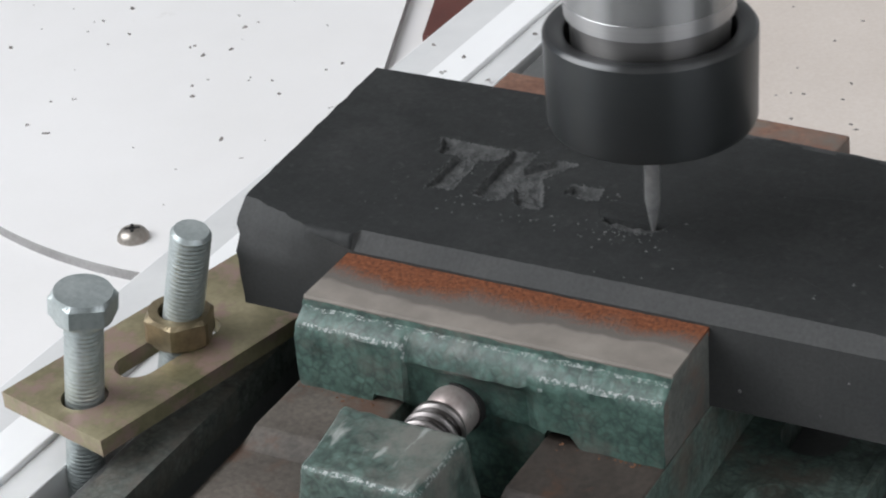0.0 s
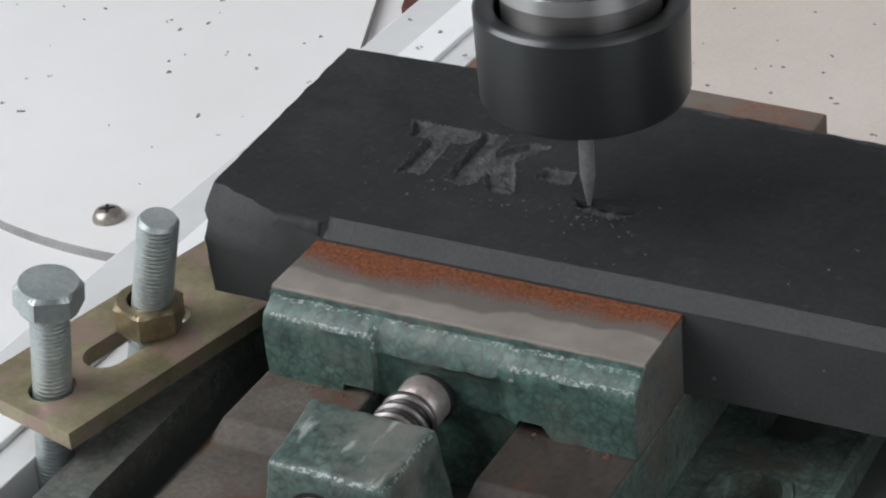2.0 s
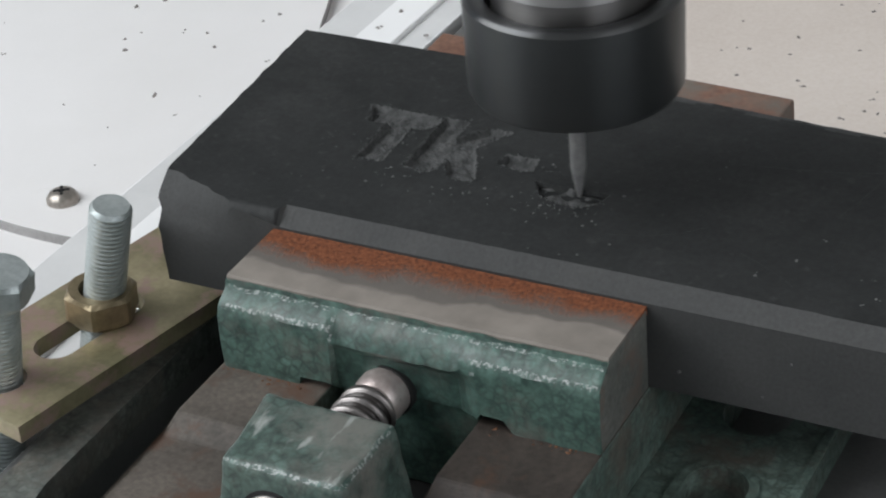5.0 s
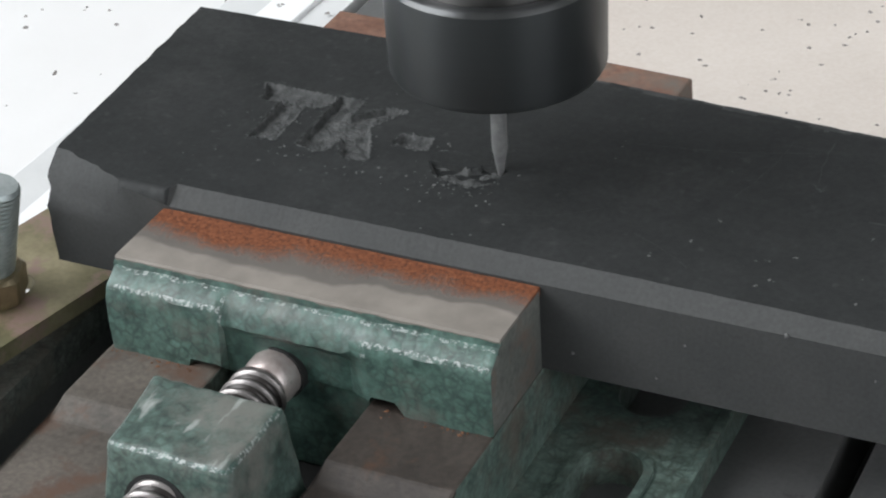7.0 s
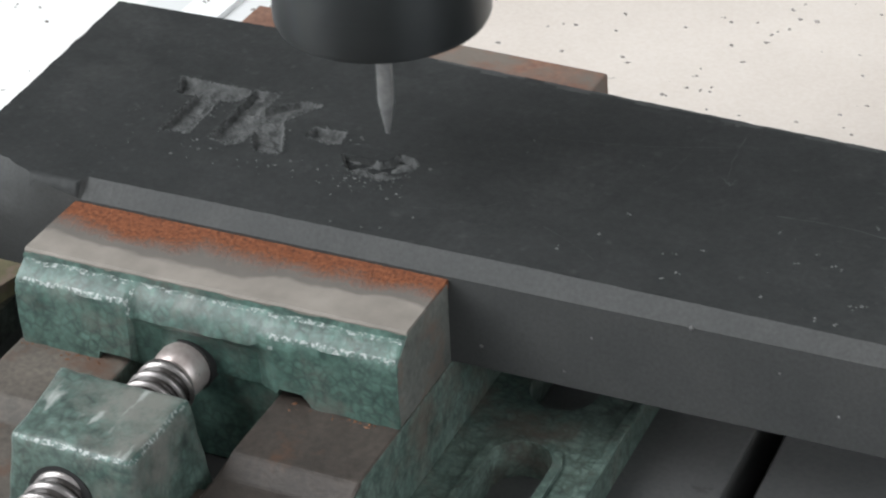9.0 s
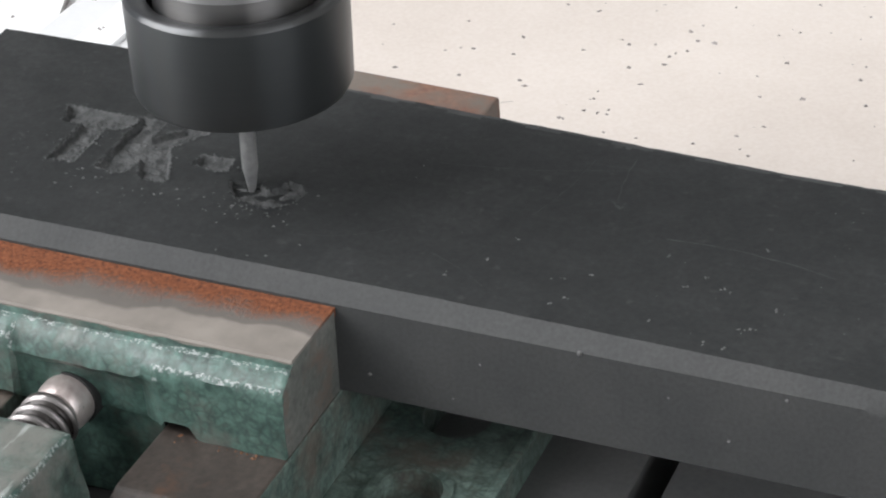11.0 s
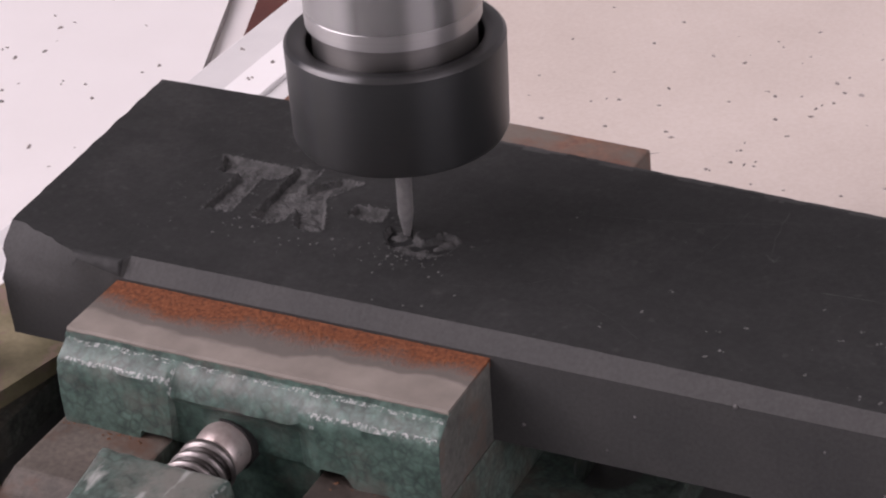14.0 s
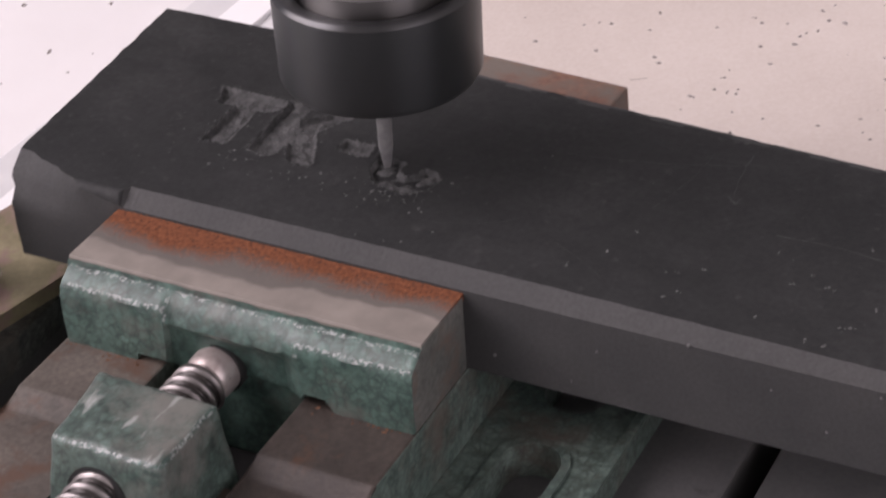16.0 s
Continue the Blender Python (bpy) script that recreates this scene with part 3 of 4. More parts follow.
# ---- clamp ----
def clamp():
    ux, uy = 0.228, 0.974
    o = Vector((-58.2, -35.6))

    def at(a, b):
        return (o.x + a * uy + b * ux, o.y - a * ux + b * uy)

    plate = empty("clamp_plate", "yellow zinc passivated steel strap clamp with a long slot", "clamp")
    bm = slotted_flange(-2.6, 26.5, 0, 84, -31.9, -28.3, [(12.4, 22, 38.9, 4.5), (12.3, 8.4, 8.42, 4.7)])
    for v in bm.verts:
        p = at(v.co.x, v.co.y)
        v.co.x, v.co.y = p
    part("strap", bm, YELLOW, plate)
    # jack bolt
    bx, by = at(10.5, 8.0)
    bolt = empty("hex_bolt", "zinc plated hex head bolt standing through the strap clamp", "bolt")
    m = Matrix.Translation((bx + 1.6, by + 0.4, -28.3)) @ Matrix.Rotation(radians(9.5), 4, "Y") @ Matrix.Translation((0, 0, 28.3))
    bm = bmesh.new()
    thread(bm, 3.85, 0.17, 1.0, -56.8, -8.8, 28, m, 6)
    part("shank", bm, ZINC, bolt, smooth=True)
    bm = bmesh.new()
    hexagon(bm, 11.7, -9.2, -3.4, 0, m, 1.0, 0.35)
    part("head", bm, ZINC, bolt)
    # stud with nut
    stud = empty("threaded_stud", "leaning zinc plated threaded stud with a yellow hex nut", "stud")
    sx, sy = -38.6, -5.0
    m = Matrix.Translation((sx, sy, -28.3)) @ Matrix.Rotation(radians(14), 4, "Y")
    bm = bmesh.new()
    thread(bm, 4.1, 0.17, 1.0, -14.0, 26.0, 28, m, 6)
    lathe(bm, [(0, 26.9), (3.5, 26.9), (4.0, 26.0), (0, 26.0)], 28, m)
    part("rod", bm, ZINC, stud, smooth=True)
    bm = bmesh.new()
    hexagon(bm, 12.8, 0.2, 6.6, 4.2, Matrix.Translation((sx, sy, -28.3)) @ Matrix.Rotation(radians(4), 4, "Y"), 0.8, 0.15)
    part("nut", bm, YELLOW_NUT, stud, "yellow passivated hex nut")
    # slot nut, lengthened in y to stand in for shade at the slot's end
    bm = bmesh.new()
    box(bm, sx - 6, sx + 5, sy - 7, sy + 13, -43, -40, 0.5)
    part("slot_nut", bm, BED, stud, "grimy iron slot nut, lengthened to darken the strap slot")


clamp()


# ---- the stone ----
def seg(px, py, ax, ay, bx, by):
    dx, dy = bx - ax, by - ay
    u = max(0.0, min(1.0, ((px - ax) * dx + (py - ay) * dy) / (dx * dx + dy * dy)))
    return math.hypot(px - ax - u * dx, py - ay - u * dy)


def in_poly(px, py, poly):
    inside = False
    for (ax, ay), (bx, by) in zip(poly, poly[1:] + poly[:1]):
        if (ay > py) != (by > py) and px < (bx - ax) * (py - ay) / (by - ay) + ax:
            inside = not inside
    return inside


LETTERS = [
    [(-1.6, 42.6), (13.4, 42.0), (14.0, 40.8), (13.4, 38.2), (11.6, 36.8), (9.6, 36.6), (10.1, 23.6), (4.9, 23.4), (4.5, 37.0), (0.6, 36.8)],
    [(14.4, 42.4), (19.4, 42.4), (19.6, 35.8), (21.6, 38.4), (24.4, 41.2), (29.2, 41.4), (27.2, 38.2), (24.6, 33.6), (26.4, 30.6), (29.9, 23.2), (28.2, 22.1), (24.6, 22.3), (21.4, 28.8), (21.2, 24.2), (19.8, 22.5), (15.0, 23.7)],
    [(31.4, 30.2), (31.8, 33.3), (38.0, 33.9), (38.6, 29.6), (36.8, 29.0)],
    [(40.6, 30.4), (40.9, 26.0), (43.6, 22.2), (48.0, 20.6), (51.6, 20.3), (54.6, 23.4), (55.5, 27.8), (53.6, 29.4), (50.6, 29.9), (50.0, 27.2), (48.2, 26.0), (46.2, 27.6), (46.8, 30.2), (43.5, 31.0)],
]


def edge_dist(px, py, poly):
    return min(seg(px, py, *a, *b) for a, b in zip(poly, poly[1:] + poly[:1]))


def stone_height(x, y):
    if not (-6 < x < 60 and 16 < y < 48):
        return 0.0, False
    n1 = noise.noise(Vector((x * 0.9, y * 0.9, 3)))
    n2 = noise.noise(Vector((x * 2.1, y * 2.1, 7)))
    px, py = x + 0.16 * n2, y + 0.16 * noise.noise(Vector((x * 2.1, y * 2.1, 17)))
    best, inside = 9.0, False
    for poly in LETTERS:
        xs, ys = [p[0] for p in poly], [p[1] for p in poly]
        if min(xs) - 3 < px < max(xs) + 3 and min(ys) - 3 < py < max(ys) + 3:
            d = edge_dist(px, py, poly)
            if in_poly(px, py, poly):
                inside = True
                best = d
                break
            best = min(best, d)
    if inside:
        n3 = noise.noise(Vector((x * 0.45, y * 0.45, 11)))
        deep = 1.35 if x > 40 else 1.2
        n3 *= 1.5 if x > 40 else 1.0
        return -deep * min(1.0, best / 0.3) + (0.25 * n1 + 0.35 * n3 + 0.3 * max(0.0, n2)) * min(1.0, best), True
    if best < 1.3 and not (x > 40 and y > 23.6):
        ragged = 1.0 if x > 40 else 0.75 + 0.5 * noise.noise(Vector((x * 0.2, y * 0.2, 21)))
        rim = max(0.0, n2 + 0.1) * ragged * max(0.0, 1 - best / 0.8)
        return rim, rim > 0.1
    return 0.0, False


def back_y(x):
    k = min(1.0, max(0.0, (x - 15) / 120))
    return 67.3 - 6.6 * k + 0.1 * noise.noise(Vector((x * 0.11, 0, 5))) + 0.12 * noise.noise(Vector((x * 0.7, 0, 9)))


def front_y(x):
    if x > 1.3:
        return 3.4 - 0.02 * max(0.0, x - 88) + 0.12 * noise.noise(Vector((x * 0.35, 2, 1))) + 0.16 * noise.noise(Vector((x * 1.7, 5, 1))) - 0.35 * max(0.0, noise.noise(Vector((x * 0.8, 8, 1))) - 0.35)
    if x > 0.3:
        return 3.4 - 3.0 * (1.3 - x)
    if x > -8.7:
        return 0.6 + 0.25 * noise.noise(Vector((x * 0.5, 2, 1)))
    k = min(1.0, (-8.7 - x) / 17)
    return 0.4 + 6.8 * k ** 0.85 + 0.55 * noise.noise(Vector((x * 0.4, 4, 1))) * min(1, k * 5)


def left_x(y):
    return -27.2 - 3.8 * max(0.0, (y - 7) / 60) + 0.36 * noise.noise(Vector((0, y * 0.22, 2))) + 0.14 * noise.noise(Vector((0, y * 0.9, 2)))


def stone_slab():
    xs = [-5 + 0.3 * k for k in range(0, 210)]
    us = [k / 14 for k in range(14, 0, -1)]  # towards the broken end
    right = [xs[-1] + 1.0 + 1.0 * k for k in range(158)]
    ys = [16.5 + 0.3 * k for k in range(0, 104)]
    ylast = ys[-1]
    cols = [("u", u) for u in us] + [("x", x) for x in xs] + [("x", x) for x in right]
    rows = [("f", k / 9) for k in range(9)] + [("y", y) for y in ys] + [("b", k / 20) for k in range(1, 21)]
    bm = bmesh.new()
    grid, cut = [], {}
    for rk, rv in rows:
        line = []
        for ck, cv in cols:
            x = cv if ck == "x" else -5.0
            yy = None
            for _ in range(2):
                if rk == "y":
                    yy = rv
                elif rk == "f":
                    fy = front_y(x)
                    yy = fy + (16.5 - fy) * rv
                else:
                    yy = ylast + (back_y(x) - ylast) * rv
                if ck == "u":
                    x = -5 + (left_x(yy) + 5) * cv
            h, c = stone_height(x, yy)
            if rk == "b" and rv > 0.98 and ck == "x" and x > 40:
                h -= 0.18 * max(0.0, noise.noise(Vector((x * 0.2, 0, 0))) + 0.2)
            v = bm.verts.new((x, yy, h + 0.03 * noise.noise(Vector((x * 0.3, yy * 0.3, 0)))))
            cut[v] = c
            line.append(v)
        grid.append(line)
    for a, b in zip(grid, grid[1:]):
        for i in range(len(a) - 1):
            f = bm.faces.new((a[i], a[i + 1], b[i + 1], b[i]))
            f.smooth = True
            if sum(cut[v] for v in f.verts) >= 2:
                f.material_index = 2
            c = f.calc_center_median()
            if c.x > 42 and c.y > back_y(c.x) - 1.1 + 1.3 * noise.noise(Vector((c.x * 0.12, 3, 3))):
                f.material_index = 3

    def skirt(loop, offs):
        """Side rows under a border; offs gives the place of each vertex at each level."""
        prev = loop
        for k in range(len(LV)):
            cur = [bm.verts.new(offs(v.co, k)) for v in loop]
            for i in range(len(loop) - 1):
                f = bm.faces.new((prev[i], cur[i], cur[i + 1], prev[i + 1]))
                xm = f.calc_center_median().x
                f.material_index = 0 if k == 0 and -9.5 < xm < 0.6 and loop is grid[0] else 1
            prev = cur

    LV = (-2.8, -4, -5.5, -7, -8.5, -10, -11.5, -13, -14.5, -16, -17.5, -19, -20)

    def left_off(y, k):
        """How far the broken end stands out or in at each level."""
        z = LV[k]
        return 0.3 * noise.noise(Vector((y * 0.16, z * 0.3, 6))) + 0.36 * noise.noise(Vector((y * 0.6, z * 0.75, 6))) - 0.05 * z * (z < -3)

    def front(co, k):
        w = 0.12 * noise.noise(Vector((co.x * 0.4, k, 3)))
        if co.x > -8.7:
            y = 0.0
        else:
            y = max(0.0, (co.y - 0.4) * max(0.0, 0.8 + LV[k] / 11))
        z = LV[k]
        if k == 0 and -9 < co.x < 1.3:
            z = -0.5 - 2.3 * (co.x + 9) / 10.3
        return (max(co.x, left_off(0, k) - 26.2) if k > 1 else co.x, y + w * (k < 12) * (k > 0), z)

    def back(co, k):
        return (co.x, co.y + 0.5 - 0.04 * k, LV[k])

    def left(co, k):
        return (co.x - 0.2 + left_off(co.y, k), co.y, LV[k])

    def rightside(co, k):
        return (co.x, co.y, LV[k])

    skirt(grid[0], front)
    skirt([r[-1] for r in grid], rightside)
    skirt(grid[-1][::-1], back)
    skirt([r[0] for r in grid][::-1], left)
    bmesh.ops.remove_doubles(bm, verts=bm.verts[:], dist=0.02)
    z = -20
    b = [bm.verts.new(p) for p in ((-25, 0.2, z + 0.05), (210, 0.2, z + 0.05), (210, 60, z + 0.05), (-30, 66, z + 0.05))]
    f = bm.faces.new(b[::-1])
    f.material_index = 1
    for f in bm.faces:
        f.smooth = True
    bm.normal_update()
    for e in bm.edges:
        if len(e.link_faces) == 2 and e.link_faces[0].material_index + e.link_faces[1].material_index == 1 or e.is_boundary:
            e.smooth = False
        elif len(e.link_faces) == 2 and e.link_faces[0].material_index == 1 and e.calc_face_angle() > radians(34):
            e.smooth = False
    ob = part("stone_slab", bm, [STONE_TOP, STONE_SIDE, STONE_CUT, STONE_WORN], recalc=False)
    return tagged(ob, "dark grey honed stone slab, letters TK being engraved, broken end", "stone slab")


SLAB = stone_slab()


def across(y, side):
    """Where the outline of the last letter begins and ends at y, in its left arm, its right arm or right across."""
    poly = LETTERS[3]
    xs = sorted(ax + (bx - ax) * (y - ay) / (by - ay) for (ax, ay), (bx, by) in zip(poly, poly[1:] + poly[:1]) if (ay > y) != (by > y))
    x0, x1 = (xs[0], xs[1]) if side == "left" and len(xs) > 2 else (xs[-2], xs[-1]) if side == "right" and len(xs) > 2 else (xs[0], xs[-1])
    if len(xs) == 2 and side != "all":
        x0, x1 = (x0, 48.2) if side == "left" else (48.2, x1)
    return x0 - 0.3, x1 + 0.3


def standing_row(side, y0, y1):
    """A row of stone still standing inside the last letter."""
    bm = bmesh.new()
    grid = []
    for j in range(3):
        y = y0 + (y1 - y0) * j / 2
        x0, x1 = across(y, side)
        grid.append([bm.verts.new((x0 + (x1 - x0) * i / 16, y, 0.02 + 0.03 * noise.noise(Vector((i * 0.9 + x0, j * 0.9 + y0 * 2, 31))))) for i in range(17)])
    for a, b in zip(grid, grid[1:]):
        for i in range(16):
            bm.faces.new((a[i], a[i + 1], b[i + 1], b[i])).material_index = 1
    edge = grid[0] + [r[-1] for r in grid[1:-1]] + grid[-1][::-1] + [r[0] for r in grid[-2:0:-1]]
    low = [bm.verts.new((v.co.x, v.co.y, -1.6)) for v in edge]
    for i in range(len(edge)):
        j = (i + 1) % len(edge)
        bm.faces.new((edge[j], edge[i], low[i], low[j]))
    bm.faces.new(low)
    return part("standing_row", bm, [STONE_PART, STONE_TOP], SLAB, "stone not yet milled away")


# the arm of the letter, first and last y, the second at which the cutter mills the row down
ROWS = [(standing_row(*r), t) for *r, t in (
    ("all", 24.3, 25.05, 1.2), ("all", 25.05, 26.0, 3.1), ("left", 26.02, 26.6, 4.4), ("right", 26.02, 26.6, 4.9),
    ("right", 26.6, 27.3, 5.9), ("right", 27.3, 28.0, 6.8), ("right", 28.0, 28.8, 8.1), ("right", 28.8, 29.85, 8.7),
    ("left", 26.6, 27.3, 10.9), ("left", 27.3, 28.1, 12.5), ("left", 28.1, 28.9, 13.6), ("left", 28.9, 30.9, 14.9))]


def chip_mesh(bm, x, y, z, s, rng):
    vs = []
    a0 = rng.random() * 6.3
    for k in range(4):
        a = a0 + k * 1.57 + rng.uniform(-0.4, 0.4)
        r = s * rng.uniform(0.5, 1.2)
        vs.append(bm.verts.new((x + r * math.cos(a), y + r * math.sin(a), z)))
    t = bm.verts.new((x + rng.uniform(-0.3, 0.3) * s, y + rng.uniform(-0.3, 0.3) * s, z + s * rng.uniform(0.4, 0.9)))
    for k in range(4):
        bm.faces.new((vs[k], vs[(k + 1) % 4], t))
    bm.faces.new(vs[::-1])


CHIPS = [(96, 25), (94, 17), (89, 11), (106, 15), (107.4, 15.4), (110, 10), (108, 8), (122, 28), (137, 35), (127, 20), (130, 24), (133, 21), (135, 20),
         (143, 18), (135, 5), (138, 5), (139, 11), (141, 11), (140, 10.4), (125, 9), (112, 18)]
CRUMBS = [(43, 18), (45, 16), (45, 13), (49, 5), (55, 5), (58, 6), (62, 11), (56, 17), (54, 19), (52, 18.6), (49, 18.8), (55, 15), (45, 19), (39, 20), (35, 18),
          (33, 21), (30, 18), (31, 18.6), (27, 19), (25, 16), (11, 16), (13, 22), (17, 20), (15, 19), (40, 31.4), (42, 32.4), (41.4, 33), (58, 27), (27.6, 31), (24, 47)]
BOARD_MARKS = [(41, 172), (29, 162), (26, 160), (32, 163), (42, 163), (18, 148), (57, 170), (66, 176), (72, 178), (81, 183), (85, 183), (80, 177), (77, 173),
               (77, 169), (99, 170), (75, 158), (50, 149), (48, 151), (67, 148), (63, 137), (70, 142), (72, 144), (77, 125), (107, 134), (34, 149), (89, 123),
               (29, 194), (32, 208), (58, 205), (60, 202), (66, 213), (78, 187), (80, 191), (78, 175), (70, 165), (64, 178), (68, 199), (54, 191), (9, 190)]
RAIL_MARKS = [(-72, 164), (-61, 149), (-48.4, 150), (-49, 179), (-60, 159)]
COVER_MARKS = [(-204, 172), (-190, 217), (-170, 186), (-182, 235), (-157, 245), (-246, 196), (-146, 165), (-134, 157), (-226, 235), (-207, 153), (-198, 150),
               (-183, 212), (-189, 242), (-215, 218), (-126, 194), (-160, 203), (-177, 219)]


def debris():
    rng = random.Random(4)
    bm = bmesh.new()
    for x, y in CHIPS:
        for _ in range(2):
            chip_mesh(bm, x + rng.gauss(0, 0.3), y + rng.gauss(0, 0.3), 0.0, rng.uniform(0.2, 0.4), rng)
    for x, y in CRUMBS:
        chip_mesh(bm, x, y, 0.0, rng.uniform(0.28, 0.46), rng)
    for _ in range(55):
        x, y = rng.gauss(48, 6), rng.gauss(20, 2.2)
        if 9 < y < 22 and 38 < x < 62:
            chip_mesh(bm, x, y, 0.0, rng.choice((0.1, 0.14, 0.2, 0.28)), rng)
    for _ in range(70):
        x, y = rng.uniform(-6, 40), rng.gauss(24, 7)
        if 6 < y < 50:
            chip_mesh(bm, x, y, 0.02, rng.choice((0.1, 0.14, 0.2)), rng)
    for _ in range(40):
        chip_mesh(bm, rng.uniform(60, 190), rng.uniform(6, 56), 0.0, rng.choice((0.1, 0.15, 0.22)), rng)
    tagged(part("stone_chips", bm, CHIP), "pale stone chips scattered on the slab", "chips", kind="stuff")
    bm = bmesh.new()
    for poly in LETTERS:
        for (ax, ay), (bx, by) in zip(poly, poly[1:] + poly[:1]):
            for _ in range(int(math.hypot(bx - ax, by - ay) * 0.9)):
                u = rng.random()
                x, y = ax + (bx - ax) * u + rng.gauss(0, 0.55), ay + (by - ay) * u + rng.gauss(0, 0.55)
                if not any(in_poly(x, y, q) for q in LETTERS) and not (x > 40 and y > 24):
                    chip_mesh(bm, x, y, 0.0, rng.choice((0.15, 0.22, 0.3, 0.42)), rng)
    tagged(part("milling_crumbs", bm, STONE_CUT), "grey stone crumbs along the edges of the cut letters", "crumbs", kind="stuff")
    bm = bmesh.new()
    for x, y in BOARD_MARKS:
        s = rng.choice((0.45, 0.6, 0.75, 0.95))
        for _ in range(2):
            chip_mesh(bm, x + rng.gauss(0, 0.18), y + rng.gauss(0, 0.18), -40.5, s * rng.uniform(0.6, 0.95), rng)
    for k in range(9):
        chip_mesh(bm, 47 + 0.4 * k, 139 + 0.25 * k, -40.5, 0.25, rng)
    for _ in range(120):
        chip_mesh(bm, rng.uniform(0, 220), rng.uniform(110, 330), -40.5, rng.choice((0.2, 0.3, 0.45, 0.6)), rng)
    for _ in range(40):
        chip_mesh(bm, rng.uniform(100, 190), rng.uniform(125, 220), -40.5, rng.choice((0.4, 0.6, 0.8)), rng)
    tagged(part("board_specks", bm, SPECK), "dark chips scattered on the cream board", "chips", kind="stuff")
    bm = bmesh.new()
    for x, y in COVER_MARKS:
        s = rng.choice((0.6, 0.8, 1.1))
        for _ in range(3):
            chip_mesh(bm, x + rng.gauss(0, 0.4), y + rng.gauss(0, 0.4), -85.6, s * rng.uniform(0.55, 1.0), rng)
    for _ in range(60):
        x, y = rng.uniform(-300, -118), rng.uniform(105, 330)
        chip_mesh(bm, x, y, -85.6, rng.choice((0.35, 0.5, 0.8)), rng)
    for x, y in RAIL_MARKS:
        for _ in range(3):
            chip_mesh(bm, x + rng.gauss(0, 0.3), y + rng.gauss(0, 0.3), -43.8 if x < -66 or x > -57 else -43.3, rng.uniform(0.4, 0.8), rng)
    tagged(part("cover_specks", bm, SPECK), "dark chips scattered on the white cover and rail", "chips", kind="stuff")

    bm = bmesh.new()
    for _ in range(46):
        x = rng.choice((rng.uniform(0, 16), rng.uniform(53, 72)))
        chip_mesh(bm, x, -21.5 - abs(rng.gauss(0, 0.5)), -20.0, rng.choice((0.12, 0.2, 0.3)), rng)
    for cx, cy, n in ((10.5, -22, 6), (52.5, -20.5, 2), (69, -21.5, 4)):
        for _ in range(n):
            chip_mesh(bm, cx + rng.gauss(0, 1.4), cy - abs(rng.gauss(0, 0.5)), -20.0, rng.uniform(0.25, 0.55), rng)
    tagged(part("rust_flakes", bm, FLAKE), "orange rust flakes along the foot of the moving jaw", "rust flakes", kind="stuff")
    bm = bmesh.new()
    for x, z, r in ((116.2, -2.8, 0.5), (79, -15.5, 0.4), (99, -9, 0.25), (94, -17, 0.3), (131, -8, 0.25), (150, -4, 0.35), (141, -14, 0.3)):
        bmesh.ops.create_icosphere(bm, subdivisions=1, radius=r, matrix=Matrix.Translation((x, 0.0, z)))
    tagged(part("pale_flecks", bm, CHIP), "pale flecks stuck on the sawn side of the slab", "flecks", kind="stuff")


debris()


def scratch(x0, y0, x1, y1, bow, w):
    """A thin pale scoring line on the honed face."""
    bm = bmesh.new()
    d = Vector((x1 - x0, y1 - y0))
    nrm = Vector((-d.y, d.x)).normalized()
    prev = None
    for k in range(25):
        u = k / 24
        ww = w * (0.25 + abs(noise.noise(Vector((u * 9, x0, y0)))))
        c = Vector((x0, y0)) + d * u + nrm * (bow * math.sin(math.pi * u) + 0.3 * noise.noise(Vector((u * 6, y0, x0))))
        pair = [bm.verts.new((*(c + nrm * ww), 0.045)), bm.verts.new((*(c - nrm * ww), 0.045))]
        if prev:
            bm.faces.new((prev[0], prev[1], pair[1], pair[0]))
        prev = pair
    for f in bm.faces:
        f.normal_update()
        if f.normal.z < 0:
            f.normal_flip()
    part("scratch", bm, SCORE, SLAB, "pale scratch", recalc=False)


for line in ((74, 44.5, 107, 53, -1.2, 0.16), (107, 57, 108.6, 41, -0.5, 0.2), (107.4, 41.8, 109.6, 39.6, 0.1, 0.4), (109.6, 39.6, 110, 42, 0.1, 0.25),
             (120, 33, 150, 30, 1.5, 0.3), (84, 16, 96, 9, 0.6, 0.12), (60, 14, 76, 22, -1.5, 0.14), (100, 55, 96, 33, 0.8, 0.1)):
    scratch(*line)


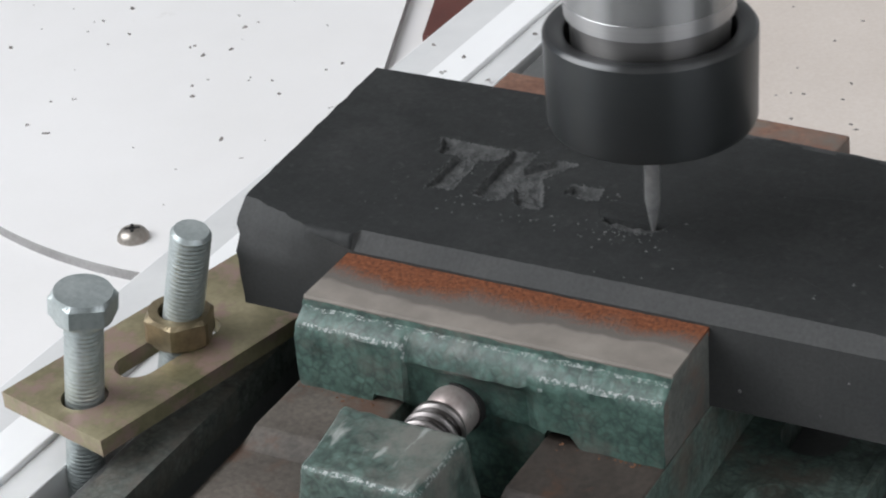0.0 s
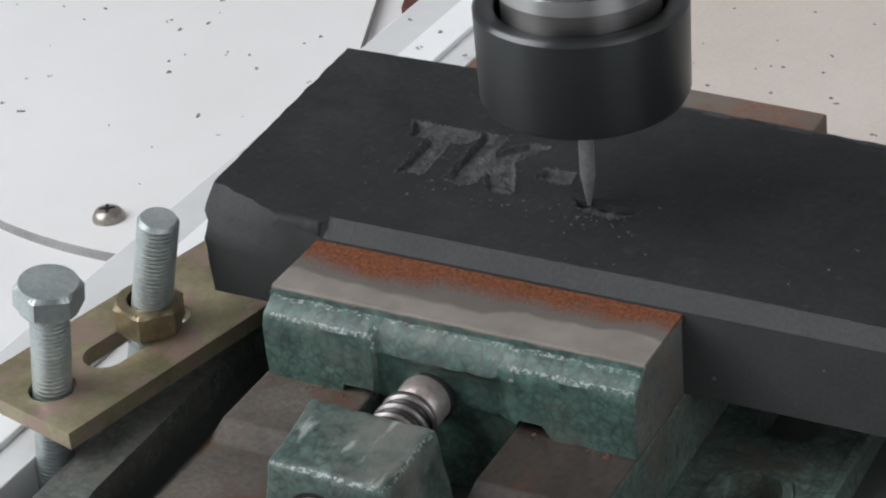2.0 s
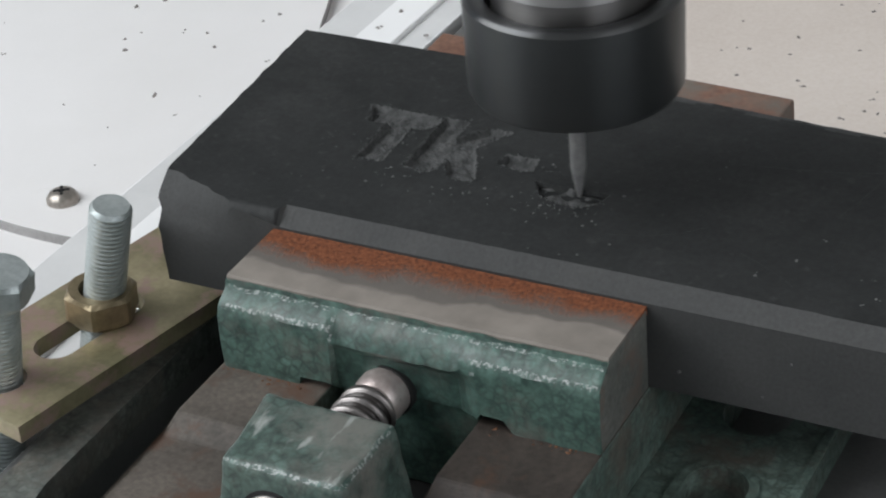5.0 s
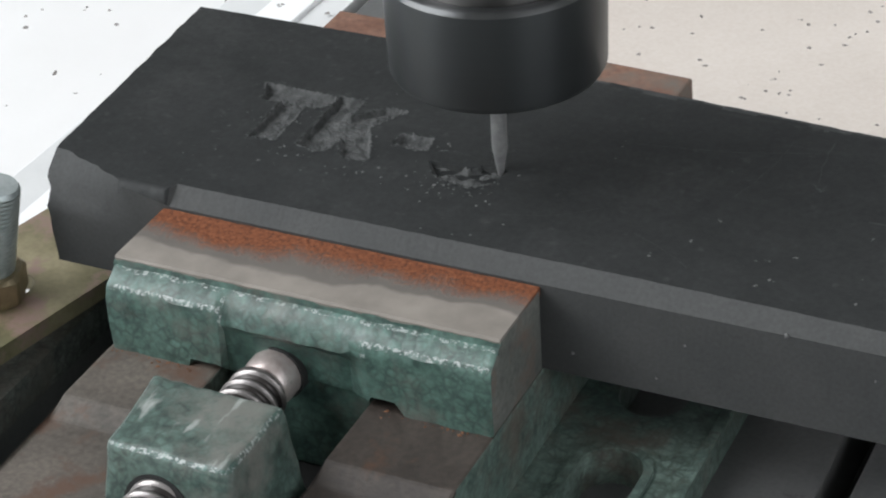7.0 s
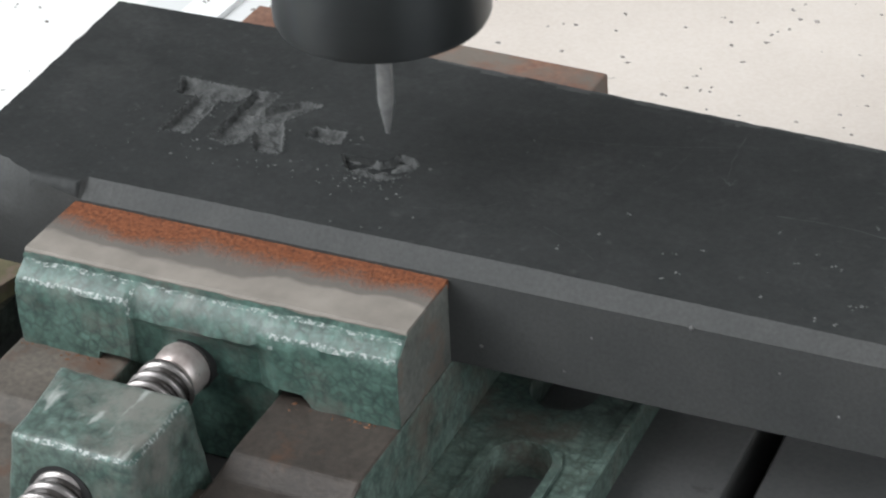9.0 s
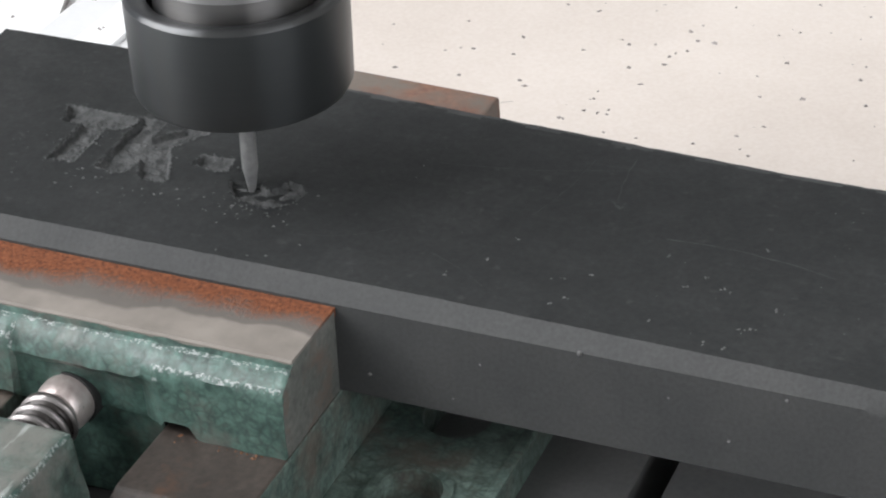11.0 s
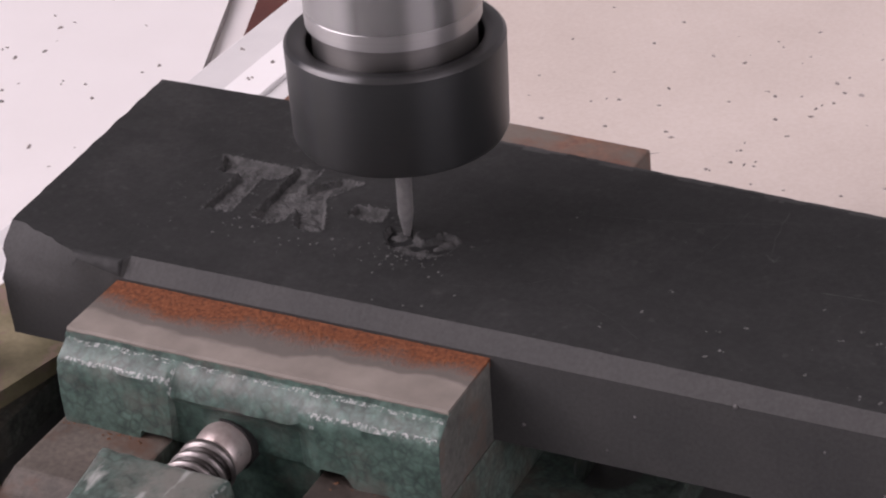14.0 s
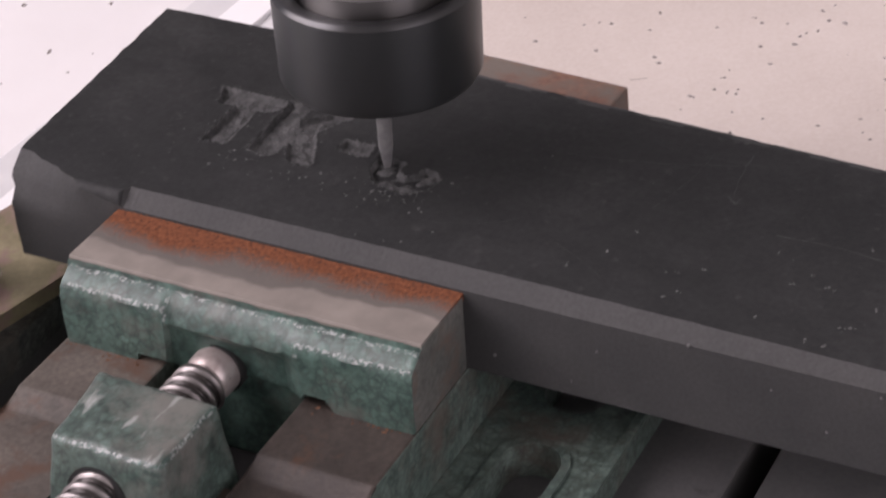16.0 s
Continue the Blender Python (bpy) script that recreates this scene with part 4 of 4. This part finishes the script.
# ---- spindle ----
def spindle():
    top = empty("milling_spindle", "milling spindle with black collet nut and a small engraving cutter", "spindle")
    off = Matrix.Translation((0.45, 0, 0))
    bm = bmesh.new()
    lathe(bm, [(3.0, 23.4), (17.4, 23.4), (18.5, 23.8), (19.1, 25.0), (19.3, 41.8)], 96, off)
    nut = part("collet_nut", bm, BLACK, top, "black oxide collet nut", smooth=True, up=0)
    bm = bmesh.new()
    lathe(bm, [(19.3, 41.8), (18.8, 42.5), (18.5, 42.65), (15.9, 42.3), (15.5, 41.9), (15.5, 34), (3.0, 34)], 96, off)
    part("nut_face", bm, NUT_FACE, nut, "machined nut face, greyed for its highlight", smooth=True, up=0)
    bm = bmesh.new()
    lathe(bm, [(0, 32), (14.3, 32), (14.3, 45.2), (14.7, 45.5)], 96, off)
    part("collet_ring", bm, RING, top, smooth=True, up=0)
    bm = bmesh.new()
    lathe(bm, [(14.7, 45.5), (15.3, 45.7), (15.35, 48.5), (15.25, 48.6), (15.35, 48.7), (15.35, 130), (0, 130)], 96, off, [1, 1, 1, 0, 0, 0])
    part("spindle_nose", bm, [CHROME, BAND], top, "polished steel spindle nose", smooth=True, up=0)
    bm = bmesh.new()
    lathe(bm, [(0, 0), (0.35, 0.05), (0.7, 2.0), (1.25, 5.5), (1.45, 6.5), (1.45, 30), (0, 30)], 24)
    part("cutter", bm, CARBIDE, top, "tapered carbide engraving cutter", smooth=True, up=0)
    return top


SPINDLE = spindle()
# seconds, place of the cutter's tip
CUTS = [
    (0, 52.7, 23.7, -0.7),
    (0.2, 48.2, 24.4, -0.7),
    (0.5, 48.5, 24.2, -0.7),
    (0.7, 51.8, 24.6, -0.7),
    (1, 46.2, 24.5, -0.7),
    (1.2, 51.8, 24.9, -0.7),
    (1.5, 44.5, 24.5, -0.7),
    (1.7, 50.9, 25, -0.7),
    (2, 44.7, 24.8, -0.7),
    (2.2, 48.1, 25, -0.7),
    (2.5, 49.1, 24.9, -0.7),
    (2.7, 44.2, 25.5, -0.7),
    (3, 52.3, 25, -0.7),
    (3.2, 43.2, 25.6, -0.7),
    (3.5, 55, 25, -0.7),
    (3.7, 49.3, 25.7, -0.7),
    (4, 54.6, 25.6, -1.6),
    (4.4, 44.6, 25.9, -1.6),
    (4.8, 54.4, 26.2, -1.6),
    (5.2, 44.6, 26.4, -1.6),
    (5.5, 53.6, 26.8, -1.6),
    (5.8, 50.6, 26.9, -2.1),
    (6, 54, 27.3, -2.1),
    (6.2, 49.6, 27.5, -2.1),
    (6.5, 50.6, 27.4, -2.1),
    (6.7, 53.6, 28.2, -2.1),
    (7, 54, 28, -2.1),
    (7.2, 50, 28.6, -2.1),
    (7.5, 50.8, 28.1, -2.1),
    (7.7, 50.7, 28.4, -2.1),
    (8, 50.8, 28.1, -2.1),
    (8.2, 50.2, 28.7, -2.1),
    (8.5, 51, 28.8, -2.1),
    (8.7, 50.3, 29.4, -2.1),
    (9, 48.6, 29.6, 4.2),
    (9.2, 42, 27.5, 4.5),
    (9.5, 46.6, 25.6, -2.1),
    (10, 44.7, 26.4, -2.1),
    (10.2, 44.4, 26.5, -2.1),
    (10.8, 45.4, 26.8, -3.1),
    (11.4, 43.4, 27.1, -3.1),
    (12.3, 43.2, 27.5, -3.1),
    (12.5, 43.7, 28, -3.1),
    (13, 44.7, 28.2, -3.1),
    (13.5, 44.5, 28.8, -3.1),
    (14, 44.1, 28.9, -3.1),
    (14.5, 45, 29.3, -3.1),
    (15, 43.1, 29.5, -3.1),
    (15.5, 45.7, 29.4, -3.1),
    (16, 42.8, 29.5, -3.1),
]


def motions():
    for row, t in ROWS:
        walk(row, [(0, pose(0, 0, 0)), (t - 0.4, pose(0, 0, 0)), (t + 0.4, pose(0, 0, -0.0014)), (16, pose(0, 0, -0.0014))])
    walk(SPINDLE, [(t, pose(x / 1000, y / 1000, (z + UP) / 1000)) for t, x, y, z in CUTS])


motions()
